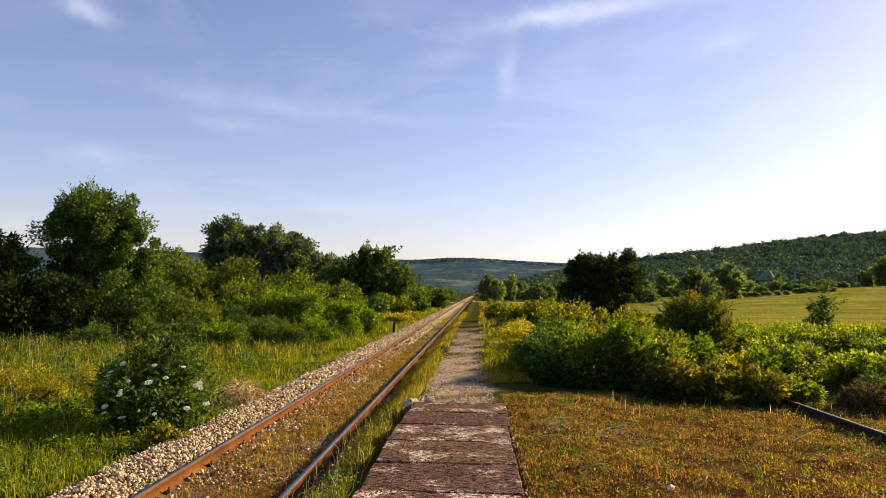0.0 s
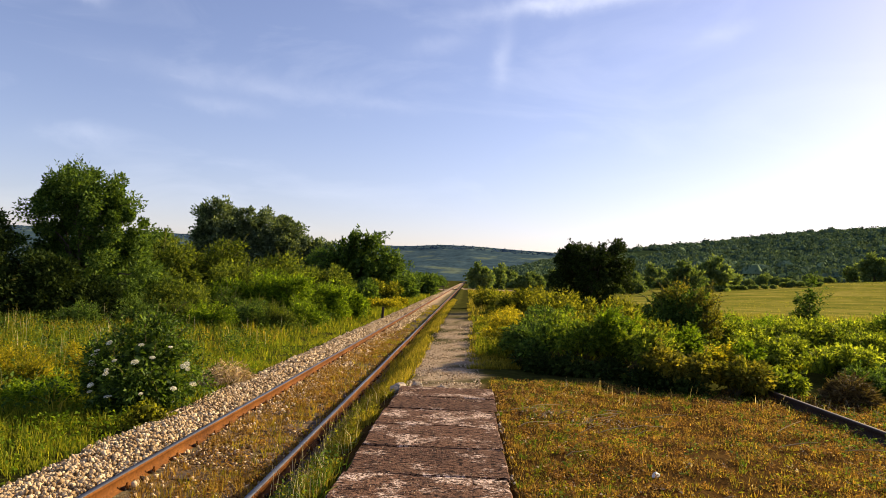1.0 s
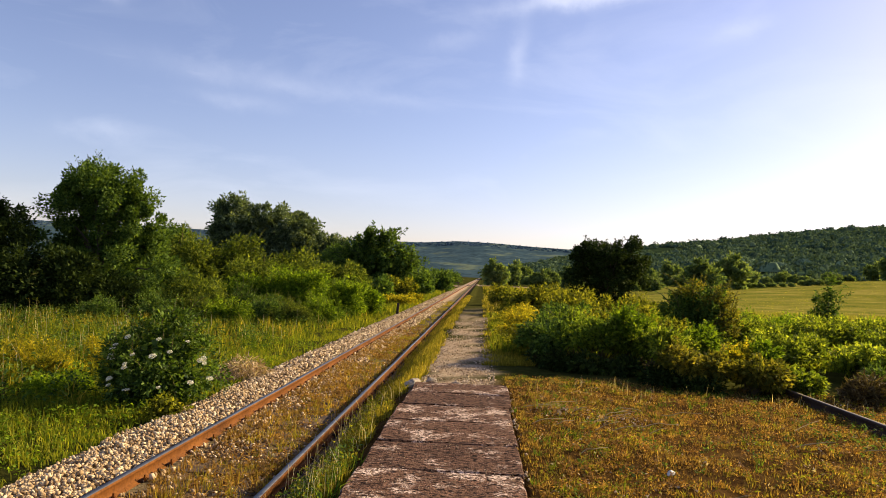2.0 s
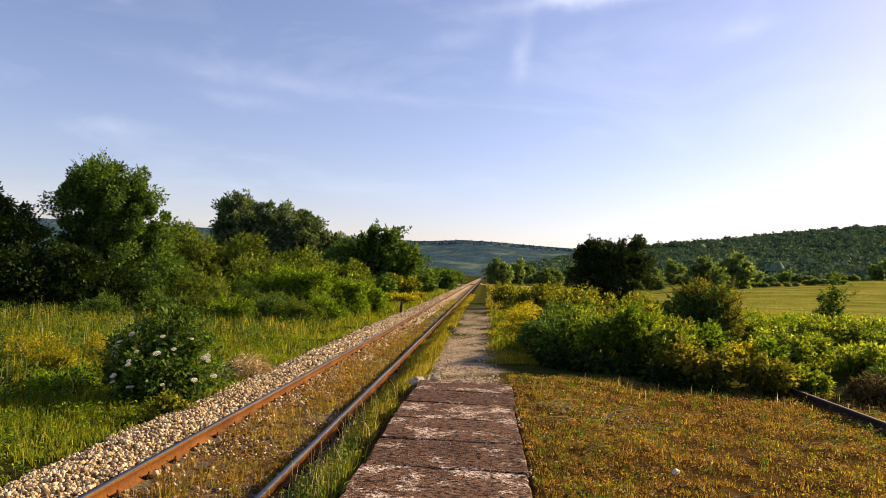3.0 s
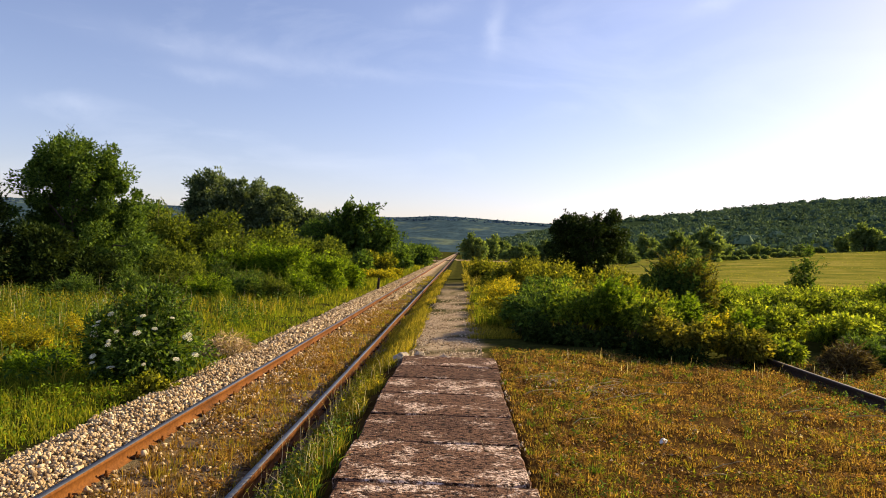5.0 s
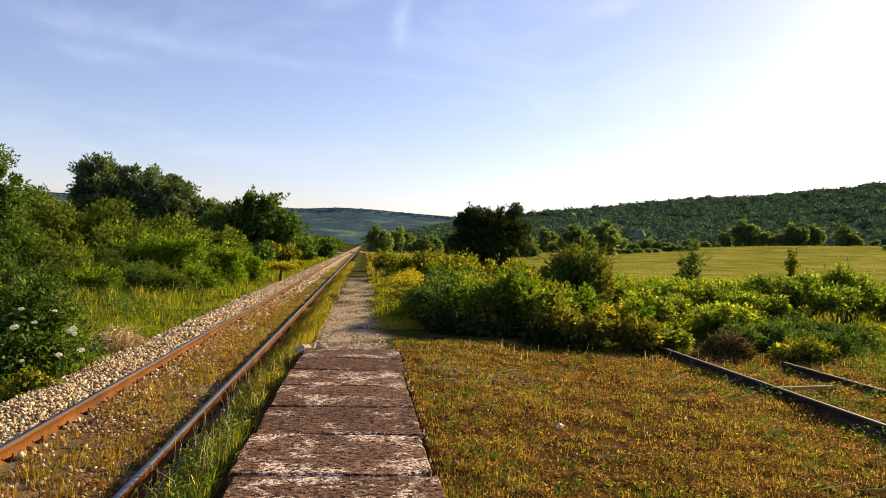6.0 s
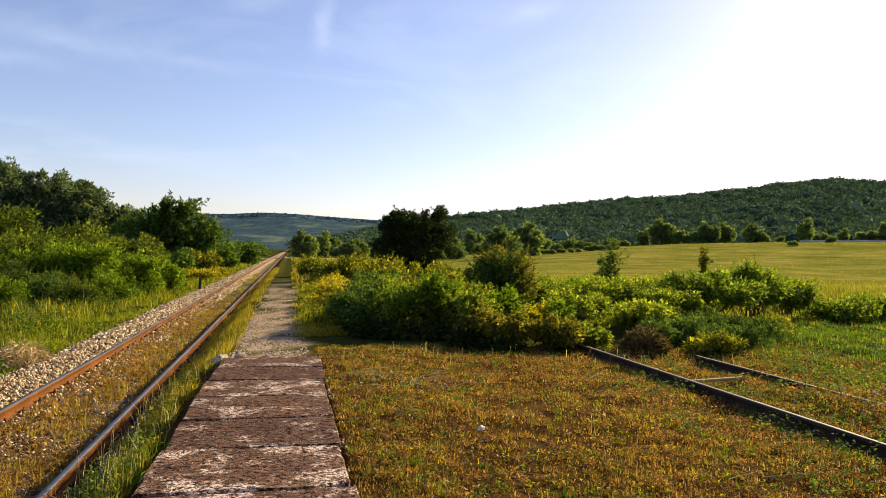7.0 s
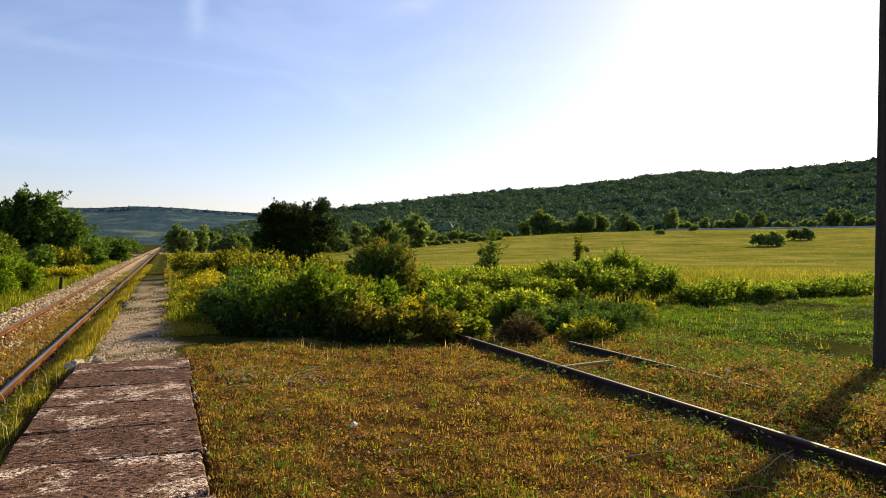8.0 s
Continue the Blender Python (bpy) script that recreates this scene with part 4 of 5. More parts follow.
UMBEL = umbel_mesh()
for k in range(22):
    a, up = rng.uniform(-0.8, 1.1), rng.uniform(0.2, 0.92)
    q = piece("flower_head", UMBEL, elder, "flat cream elder flower head" if k == 0 else "")
    q.matrix_basis = pose(0.88 * math.sin(a * 1.35) * math.sqrt(1 - 0.55 * up * up), -0.85 * math.cos(a * 1.35) * math.sqrt(1 - 0.6 * up * up), 0.2 + 1.4 * up,
                          rng.uniform(5, 48), a * 18, 0) @ Matrix.Scale(float(rng.uniform(0.4, 0.8)), 4)


def brush_heap(x, y, w, d, h, label, material=THATCH):
    n = 2600
    z = float(ground_z(x, y))
    a, r = rng.uniform(0, 2 * math.pi, n), np.sqrt(rng.random(n))
    top = h * (1 - r ** 2) * rng.uniform(0.2, 1.0, n)
    at = np.stack([np.cos(a) * r * w / 2, np.sin(a) * r * d / 2, top], 1)
    v, f = leaf_quads(at, np.stack([np.cos(a), np.sin(a), rng.normal(size=n) * 0.5], 1) + rng.normal(size=(n, 3)) * 0.7, rng.uniform(0.06, 0.2, n), 0.13)
    ob = tagged(new("brushwood", mesh_of("brushwood", v, f, material)), label, "brushwood")
    ob.location = (x, y, z)


brush_heap(-4.95, 15.9, 1.25, 1.0, 0.5, "heap of pale dead brushwood beside the ballast")
brush_heap(6.05, 12.6, 0.8, 0.6, 0.42, "heap of brown dead weeds at the siding end", HEAP)

# left bank, from the big tree along the line into the distance
G_LEFT, G_BACK = "shrubs on the overgrown bank", "trees of the tree line"
tree(-18.5, 34.2, 7.3, [(0.1, 0, 5.2, 2.0, 2.0, 2.0), (-1.6, 0.3, 4.9, 1.2, 1.5, 1.2), (1.9, 0.2, 4.2, 1.3, 1.6, 1.6), (0.9, 0, 6.05, 1.2, 1.3, 1.0), (-0.8, -0.2, 6.0, 1.1, 1.2, 0.95), (-0.3, -0.4, 2.4, 2.4, 2.2, 1.6), (2.0, -0.3, 2.2, 1.5, 1.6, 1.6), (-1.9, 0, 3.5, 1.1, 1.4, 1.0)],
     0.24, 0.165, LEAF_DEEP, "large dark green broadleaf tree above tall grass", 220, 185, 0.46, "tree", 12, 0.3, core_share=0)
# this tree and the thicket below carry their shade in the leaf colour
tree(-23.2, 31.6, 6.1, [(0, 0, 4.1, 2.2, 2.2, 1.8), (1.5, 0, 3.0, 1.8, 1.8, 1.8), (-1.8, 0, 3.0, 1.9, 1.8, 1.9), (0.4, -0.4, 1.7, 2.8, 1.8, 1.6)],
     0.2, 0.18, LEAF_SHADE, "broadleaf tree with a low crown, shade painted into its leaves", 220, 120, 0.5, "tree", 10)
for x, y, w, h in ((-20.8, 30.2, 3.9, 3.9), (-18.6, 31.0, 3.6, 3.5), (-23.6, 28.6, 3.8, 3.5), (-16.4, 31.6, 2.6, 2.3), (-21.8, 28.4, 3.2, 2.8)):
    shrub(x, y, w, w * 0.8, h, 0.19, LEAF_SHADE, "dense thicket under the large tree, shade painted into its leaves", 130, 76, group=G_LEFT)
shrub(-13.2, 32.5, 3.6, 3.0, 2.6, 0.15, LEAF_BANK, "dark olive wild shrub on the overgrown bank", 130, 55, group=G_LEFT)
shrub(-16.0, 36.5, 3.4, 3.0, 3.4, 0.18, LEAF_DEEP, "dark green wild shrub beside the large tree", 130, 55, group=G_LEFT)
for x, y, w, h in ((-18.2, 42.5, 5.2, 4.9), (-15.0, 44.5, 5.2, 5.1), (-12.6, 47, 5.0, 4.5), (-10.2, 50, 4.2, 3.8), (-21.5, 43, 4.5, 3.8), (-13.0, 40.5, 4.0, 3.4)):
    shrub(x, y, w, w * 0.8, h, 0.21, LEAF_BANK, "tall dense green shrub on the overgrown bank", 140, 62, group=G_LEFT, sprigs=12)
for x, y, w, h in ((-10.4, 36.6, 3.2, 2.9), (-8.9, 36.0, 3.2, 3.1), (-7.5, 37.4, 2.8, 2.7), (-6.7, 40.5, 2.6, 2.2), (-12.0, 36.2, 2.8, 2.5)):
    shrub(x, y, w, w * 0.8, h, 0.19, LEAF_BRIGHT, "fresh bright green locust shrub", 120, 50, group=G_LEFT, sprigs=14, width=0.4)
for k, (x, y, w, h) in enumerate(((-13.6, 29.8, 2.2, 1.35), (-12.0, 30.6, 2.2, 1.5), (-10.6, 30.0, 2.0, 1.3), (-9.3, 31.2, 2.2, 1.6), (-8.0, 30.6, 1.9, 1.4), (-7.1, 32.2, 1.8, 1.35), (-15.2, 28.6, 2.2, 1.2), (-9.8, 33.6, 2.4, 1.9), (-7.6, 34.4, 2.0, 1.6), (-11.6, 33.4, 2.4, 1.9))):
    shrub(x, y, w, w * 0.7, h, 0.11, (LEAF_DEEP, LEAF_BANK, LEAF_BRIGHT)[k % 3], "tall dark green nettles and weeds on the bank", 70, 34, "tall_weeds", category="weeds", sprigs=60, width=0.4, reach=1.2, clump_r=0.2)
tree(-31.5, 89, 12.9, [(0, 0, 7.9, 3.6, 3.6, 3.6), (-0.6, 0, 5.0, 3.6, 3.4, 3.4), (2.4, 0, 6.2, 2.6, 2.6, 3.2)], 0.35, 0.42, LEAF_GREY, "tall grey-green poplar in the tree line", 300, 60, 0.75, group=G_BACK)
tree(-27.0, 90, 11.2, [(0, 0, 7.6, 3.2, 3.0, 3.2), (0.6, 0, 4.4, 3.2, 3.0, 3.2), (2.2, 0, 6.4, 2.2, 2.2, 2.6)], 0.32, 0.42, LEAF_GREY, "tall grey-green poplar in the tree line", 260, 60, 0.75, group=G_BACK)
tree(-23.6, 91, 10.0, [(0, 0, 6.6, 2.6, 2.6, 3.0), (0.4, 0, 3.8, 2.8, 2.6, 2.8)], 0.3, 0.42, LEAF_GREY, "grey-green poplar in the tree line", 190, 60, 0.75, group=G_BACK)
tree(-20.3, 92, 7.6, [(0, 0, 5.2, 2.2, 2.2, 2.2), (1.6, 0, 4.4, 2.0, 2.0, 2.2), (0, 0, 2.8, 3.0, 2.4, 2.4)], 0.25, 0.42, LEAF_GREY, "grey-green rounded tree in the tree line", 170, 60, 0.75, group=G_BACK)
tree(-40.5, 92, 7.6, [(0, 0, 4.8, 2.6, 2.4, 2.4), (-3, 0, 4.2, 2.4, 2.4, 2.2)], 0.25, 0.42, LEAF_DEEP, "dark distant tree behind the shrubs", 150, 50, 0.8, group=G_BACK)
tree(-11.0, 69, 7.9, [(0.6, 0, 4.4, 2.6, 2.6, 2.4), (-2.2, 0, 3.4, 2.4, 2.4, 2.2), (2.8, 0, 3.4, 2.2, 2.2, 2.0), (0, 0, 2.2, 4.0, 2.6, 2.0), (0.2, 0, 6.0, 1.4, 1.4, 1.0)],
     0.26, 0.36, LEAF_DEEP, "dark green tree with long feathery upright branches", 220, 46, 0.6, "tree", 10, group=G_BACK, fronds=150)
shrub(-12.4, 62, 3.0, 2.6, 3.4, 0.3, LEAF_RED, "shrub with reddish young shoots", 70, 45, group=G_LEFT, sprigs=8)
for x, y, w, h in ((-7.2, 78, 4.5, 4.2), (-8.2, 90, 5, 4.6), (-6.4, 100, 4.5, 3.6), (-8.5, 126, 6, 4.4), (-8.6, 140, 5, 3.4), (-9, 180, 7, 4.6), (-7.5, 205, 6, 4), (-9.5, 58, 4, 2.6), (-7.6, 64, 3.6, 2.3)):
    shrub(x, y, w, w, h, 0.36, LEAF_DEEP if h > 2.5 else LEAF_OLIVE, "green shrub beside the distant track", 90, 42, group=G_LEFT, sprigs=5)
for x, y, w, h in ((-5.9, 52, 2.6, 0.8), (-6.6, 55, 3.0, 0.95), (-5.9, 58.5, 2.6, 0.85)):
    shrub(x, y, w, 2.2, h, 0.16, LEAF_YELLOW, "yellow-flowering broom beside the ballast", 80, 50, group=G_LEFT)

# right side: thicket at the platform end, small trees, brambles
G_RIGHT = "shrubs of the thicket"
# backlit look of this tree is put into its dark leaf colour
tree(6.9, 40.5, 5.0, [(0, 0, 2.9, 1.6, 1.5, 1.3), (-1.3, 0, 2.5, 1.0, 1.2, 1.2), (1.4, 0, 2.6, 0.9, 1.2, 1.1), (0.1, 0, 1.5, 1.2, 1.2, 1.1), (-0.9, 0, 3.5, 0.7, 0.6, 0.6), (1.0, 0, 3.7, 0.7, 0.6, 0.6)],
     0.13, 0.17, LEAF_SHADE, "small tree with ragged upright shoots, leaves painted dark as if backlit", 160, 96, 0.3, "tree", 44, core_share=0.5)
shrub(5.3, 18.9, 1.8, 1.6, 2.0, 0.085, LEAF_DEEP, "upright dark shrub with reddish shoot tips", 120, 62, "shrub",
      [(0, 0, 0.8, 0.55, 0.6, 0.75), (0.2, 0, 1.3, 0.6, 0.6, 0.45), (-0.35, 0, 1.2, 0.5, 0.5, 0.45), (0.1, -0.1, 0.5, 0.5, 0.5, 0.5)], "shrub", 0.2, 30, group=G_RIGHT)
shrub(5.4, 18.8, 1.6, 1.3, 2.0, 0.075, LEAF_RED, "thin reddish young shoots above the shrub", 46, 34, "shrub", [(0.05, 0, 1.5, 0.75, 0.5, 0.35), (0.5, -0.2, 0.9, 0.4, 0.4, 0.5)], "shrub", 0.15, 40)
def arching_lobes(w, d, h, n):
    """Overhanging mounds, with little but stems below them."""
    out = []
    for k in range(n):
        a, r = rng.uniform(0, 2 * math.pi), math.sqrt(rng.random()) * 0.34
        top = h * rng.uniform(0.7, 1.0) * (1 - 0.35 * r)
        out.append((math.cos(a) * r * w, math.sin(a) * r * d, top * 0.72, w * rng.uniform(0.17, 0.3), d * rng.uniform(0.17, 0.3), top * 0.26))
    return out


for x, y, w, h, m in ((1.45, 15.3, 1.4, 1.0, LEAF_DEEP), (2.3, 14.9, 1.6, 1.12, LEAF_FRESH), (3.1, 14.2, 1.4, 0.98, LEAF_BRAMBLE), (3.7, 13.5, 1.3, 0.78, LEAF_RED), (4.4, 13.1, 1.2, 0.6, LEAF_RED), (5.2, 13.4, 1.2, 0.48, LEAF_BRAMBLE),
                      (1.9, 16.4, 1.6, 1.25, LEAF_FRESH), (3.3, 15.7, 1.4, 1.12, LEAF_OLIVE), (4.8, 15.5, 1.4, 0.8, LEAF_YELLOW), (2.8, 15.0, 0.8, 1.3, LEAF_BRIGHT), (4.1, 14.6, 0.8, 1.0, LEAF_BRIGHT), (1.1, 16.2, 0.9, 0.85, LEAF_OLIVE)):
    shrub(x, y, w, 1.5, h, 0.085, m, "sunlit bramble bush at the platform end", 66, 56, group=G_RIGHT, lobes=arching_lobes(w, 1.5, h, 8), sprigs=62, clump_r=0.14, reach=1.3)
# low plants added at the shaded foot, with the shade in their leaf colour
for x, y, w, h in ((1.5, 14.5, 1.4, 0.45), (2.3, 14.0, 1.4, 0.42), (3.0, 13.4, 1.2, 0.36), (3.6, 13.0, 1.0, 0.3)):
    shrub(x, y, w, 0.8, h, 0.075, LEAF_SHADE, "low dense bramble at the thicket foot, painted as in shade", 50, 50, group=G_RIGHT, clump_r=0.12)
for x, y, w, h in ((1.8, 17.6, 1.6, 0.95), (3.0, 18.4, 2.0, 1.35), (4.2, 17.4, 1.3, 1.0), (2.3, 20.5, 1.8, 1.3), (3.6, 21.5, 2.4, 1.45)):
    shrub(x, y, w, 1.8, h, 0.11, LEAF_OLIVE if x > 2.5 else LEAF_DEEP, "fresh green bush in the thicket", 90, 60, group=G_RIGHT, sprigs=50, clump_r=0.2)
shrub(5.4, 15.2, 0.8, 0.8, 0.9, 0.09, LEAF_BRIGHT, "pale sunlit young shrub in the thicket", 50, 46, group=G_RIGHT, sprigs=14)
for x, y, w, h in ((1.2, 23.5, 1.4, 0.75), (1.5, 27, 1.8, 0.9), (0.95, 20.4, 0.8, 0.5)):
    shrub(x, y, w, 1.8, h, 0.075, LEAF_YELLOW, "yellow-flowering weeds beside the gravel path", 80, 60, group=G_RIGHT, sprigs=16, width=0.35)
for x, y, w, h in ((2.2, 33, 3.2, 1.5), (4.2, 36, 3.6, 1.7), (1.9, 46, 3.4, 1.6), (5.2, 44, 3.6, 1.7), (3.4, 29, 2.6, 1.3), (6.6, 30, 3.0, 1.2), (7.2, 48, 4.0, 1.9)):
    shrub(x, y, w, w * 0.8, h, 0.15, LEAF_OLIVE, "low olive green shrub in the rough meadow", 100, 50, group=G_RIGHT, sprigs=8)
for x, y, w, h in ((6.6, 16.6, 1.9, 0.95), (8.0, 18.6, 2.4, 1.3), (9.4, 18.2, 2.2, 1.3), (8.9, 16.4, 2.0, 1.0), (7.4, 15.2, 1.8, 0.8), (6.6, 19.9, 1.9, 1.1)):
    shrub(x, y, w, 1.8, h, 0.085, LEAF_BRAMBLE, "sprawling bramble beside the siding", 90, 56, group=G_RIGHT, sprigs=50, lobes=arching_lobes(w, 1.8, h, 9))
for x, y, w, h in ((5.4, 25.0, 3.0, 1.15), (7.4, 24.2, 2.8, 1.1), (6.6, 21.6, 2.4, 1.1), (9.2, 25.2, 3.0, 1.15), (11.2, 24.0, 2.8, 1.0), (8.4, 21.8, 2.2, 1.05), (13.2, 25.0, 2.8, 0.95)):
    shrub(x, y, w, w * 0.7, h, 0.085, LEAF_BRIGHT, "tall weeds and low scrub before the meadow", 80, 50, group=G_RIGHT, sprigs=50, clump_r=0.2)
for x, y, w, h in ((10.4, 17.2, 2.2, 1.4), (11.8, 17.6, 2.0, 1.55), (13.1, 18.0, 1.9, 1.25)):
    shrub(x, y, w, 1.7, h, 0.095, LEAF_FRESH, "dark green bramble thicket at the meadow edge", 110, 50, group=G_RIGHT, sprigs=50, lobes=arching_lobes(w, 1.8, h, 9))
for k in range(13):
    shrub(14.6 + 1.02 * k, 18.1 + 0.2 * k + random.uniform(-0.3, 0.3), random.uniform(1.7, 2.6), 1.3, random.uniform(0.55, 0.92), 0.09, LEAF_FRESH, "low dark hedge of brambles at the meadow edge", 60, 36, "bramble_hedge",
          group="low hedge along the meadow", sprigs=36)
tree(9.6, 21.4, 2.2, [(0, 0, 1.15, 0.34, 0.34, 0.6), (0.05, 0, 1.8, 0.16, 0.16, 0.42), (0, 0, 0.6, 0.5, 0.5, 0.5)], 0.025, 0.085, LEAF_DEEP, "slender young sapling above the brambles", 80, 50, 0.15, "sapling", 6, limbs=18)
tree(12.8, 21.4, 2.2, [(0, 0, 1.3, 0.16, 0.16, 0.6), (0, 0, 1.8, 0.12, 0.12, 0.3)], 0.018, 0.085, LEAF_OLIVE, "thin young sapling at the meadow edge", 26, 22, 0.13, "sapling", 4, limbs=12)

# copied far trees: valley behind the line, and the hedge at the hill foot
far_tree = tree(3.0, 175, 6.6, [(0, 0, 3.8, 2.2, 2.2, 2.4), (1.6, 0, 3.0, 1.9, 1.9, 2.2), (-1.5, 0, 2.8, 1.9, 1.9, 2.0), (0, 0, 1.6, 2.8, 2.2, 1.4)],
                0.2, 0.75, LEAF_VALLEY, "rounded green tree in the valley", 70, 34, 0.75, group="far trees", limbs=9)
far_bush = tree(60, 226, 3.6, [(0, 0, 1.8, 2.0, 1.8, 1.6), (2.0, 0, 1.5, 1.6, 1.6, 1.3), (-1.8, 0, 1.4, 1.5, 1.6, 1.2)],
                0.15, 0.68, LEAF_VALLEY, "rounded olive green bush at the meadow end", 50, 34, 0.65, group="far trees", limbs=7)


def stand(az, r, s, thing):
    x, y = r * math.sin(radians(az)), r * math.cos(radians(az))
    ob = copy_thing(thing, pose(x, y, float(ground_z(x, y)) - 0.1, 0, 0, random.uniform(0, 360)))
    ob.scale = (s * random.uniform(0.85, 1.2), s * random.uniform(0.85, 1.2), s * random.uniform(0.85, 1.1))


for k in range(15):
    stand((-3.4 if k < 2 else -0.4) + 0.72 * k + random.uniform(-0.2, 0.2), random.uniform(180, 250), random.uniform(0.7, 1.15), far_tree if k % 3 else far_bush)
for k in range(12):
    stand(8 + 1.1 * k, random.uniform(150, 235), random.uniform(0.8, 1.4), far_bush if k % 2 else far_tree)
for k in range(30):
    stand(20 + 1.3 * k + random.uniform(-0.5, 0.5), random.uniform(246, 262), random.uniform(0.55, 1.3), far_bush if random.random() < 0.55 else far_tree)
for az, r, s in ((46, 147, 0.8), (48.2, 170, 0.75), (32.5, 128, 0.35), (41, 228, 0.6), (38.5, 200, 0.4)):
    stand(az, r, s, far_bush)

for k in range(11):
    stand(18.6 + 0.75 * k + random.uniform(-0.2, 0.2), random.uniform(196, 206), random.uniform(0.38, 0.55), far_bush)

# ---- grasses ----
x, y = spread(120000, 0.42, 9.5, 4.3, 13.2, 0.5, 0.35)
blades("lawn", x, y, 0.05, 0.007, BLADE_DRY, "short dry brown and ochre grass", lean=1.0)
x, y, a = tufts(8000, 12, 0.04, 0.42, 9.5, 4.3, 13.2, 0.45, 0.35)
blades("lawn_tufts", x, y, 0.05, 0.009, BLADE_DRY, "ochre tufts in the dry grass", lean=0.9, fan=a)
x, y, a = tufts(2600, 12, 0.045, 0.42, 9.5, 4.3, 13.2, 0.8, 0.35)
blades("lawn_tufts", x, y, 0.05, 0.008, BLADE_GOLD, "yellow-green tufts in the dry grass", lean=0.8, fan=a)
x, y, a = tufts(900, 16, 0.05, 0.42, 9.5, 4.3, 13.0, 1.5, 0.3)
blades("lawn_tufts", x, y, 0.1, 0.007, BLADE_TURF, "green tufts in the dry grass", lean=0.6, fan=a)


def low_leaves(n, per, x0, x1, y0, y1, lump, size, material, label, lift=0.03, radius=0.08):
    px, py, a = tufts(n, max(6, int(per * 0.78)), radius, x0, x1, y0, y1, lump, 0.3)
    at = np.stack([px, py, ground_z(px, py) + rng.uniform(0.005, lift, len(px))], 1)
    way = np.stack([np.cos(a), np.sin(a), rng.uniform(-0.1, 0.7, len(a))], 1) + rng.normal(size=at.shape) * 0.3
    up = np.tile((0.0, 0.0, 1.0), (len(px), 1))
    own = size * rng.uniform(0.6, 1.4, len(px))
    v, f = leaf_points(at, way, own, 0.75, up) if size <= 0.036 else leaf_quads(at, way, own, 0.6, 0.18, up)
    tagged(new("low_weeds", mesh_of("low_weeds", v, f, material)), label, "weeds", "", "stuff")


low_leaves(6500, 26, 0.45, 9.3, 4.3, 13.2, 0.3, 0.02, DRY_LEAF, "withered brown weeds covering the dry ground", 0.06, 0.04)
low_leaves(2600, 24, 0.5, 9, 4.3, 13.2, 0.6, 0.02, LEAF_OLIVE, "flat clover-like weeds among the dry grass", 0.06, 0.05)
low_leaves(300, 30, 0.6, 9, 4.4, 12.8, 0.9, 0.026, LEAF_DEEP, "dark green weed clumps in the dry grass", 0.11, 0.065)
x, y, a = tufts(900, 20, 0.035, 0.45, 9.3, 4.3, 12.6, 0.6, 0.3)
blades("lawn_tufts", x, y, 0.075, 0.006, BLADE_DRY, "taller ochre tufts in the dry grass", lean=0.55, fan=a)
low_leaves(2400, 12, -3.25, -2.1, 3, 32, 0.5, 0.04, DRY_LEAF, "withered weeds between the rails", 0.08, 0.06)
low_leaves(900, 18, 3.6, 9.4, 2.8, 10, 0.7, 0.03, LEAF_DEEP, "dark green weeds along the siding", 0.15)
low_leaves(900, 6, 0.6, 9, 2.8, 13, 0.8, 0.028, THATCH, "dead brown leaves in the dry grass", 0.03)
low_leaves(420, 30, 5.2, 9.2, 3.5, 11.5, 0.6, 0.03, LEAF_DEEP, "leafy weeds growing over the siding rail", 0.15, 0.1)
low_leaves(900, 24, 5.2, 9.0, 3.5, 10.5, 0.5, 0.028, DRY_LEAF, "brown withered weeds over the buried rail", 0.1, 0.06)
x, y, a = tufts(2600, 12, 0.05, -3.3, -2.08, 3, 26, 0.8, 0.6)
blades("track_grass", x, y, 0.12, 0.008, BLADE_DRY, "dry grass between the rails", lean=0.6, fan=a)
x, y, a = tufts(650, 12, 0.06, -2.95, -2.08, 3, 60, 1.0, 0.5)
blades("track_grass", x, y, 0.16, 0.009, BLADE_GOLD, "yellow-green grass between the rails", lean=0.6, fan=a)
x, y, a = tufts(1200, 14, 0.05, -1.76, -1.1, 3, 13, 0.35, 0.5)
blades("verge_grass", x, y, np.interp(x, [-1.9, -1.5], [0.07, 0.16]), 0.008, BLADE_GOLD, "tall golden grass between rail and slabs", lean=0.5, tall=True, fan=a)
x, y, a = tufts(160, 12, 0.05, -1.72, -1.06, 3, 8, 0.35, 0.5)
blades("verge_grass", x, y, np.interp(x, [-1.9, -1.5], [0.09, 0.22]), 0.007, BLADE_TURF, "green grass between rail and slabs", lean=0.55, tall=True, fan=a)
low_leaves(220, 24, -1.7, -1.1, 3, 8.5, 0.35, 0.03, LEAF_DEEP, "leafy weeds between rail and slabs", 0.26, 0.07)
low_leaves(260, 24, -1.7, -1.1, 3, 12, 0.35, 0.026, LEAF_OLIVE, "yellow-green herbs between rail and slabs", 0.3, 0.06)
x, y, a = tufts(2600, 12, 0.07, -1.85, -0.95, 12.3, 70, 0.9, 0.7)
blades("verge_grass", x, y, 0.15, 0.01, BLADE_GOLD, "short golden grass beside the gravel path", lean=0.6, fan=a)
x, y, a = tufts(1000, 12, 0.07, 0.1, 1.0, 14.6, 60, 0.8, 0.8)
blades("verge_grass", x, y, 0.12, 0.01, BLADE_GOLD, "short grass creeping over the gravel path", lean=0.6, fan=a)
x, y = spread(500, -1.9, -1.1, 3, 12, 0.4, 0.3)
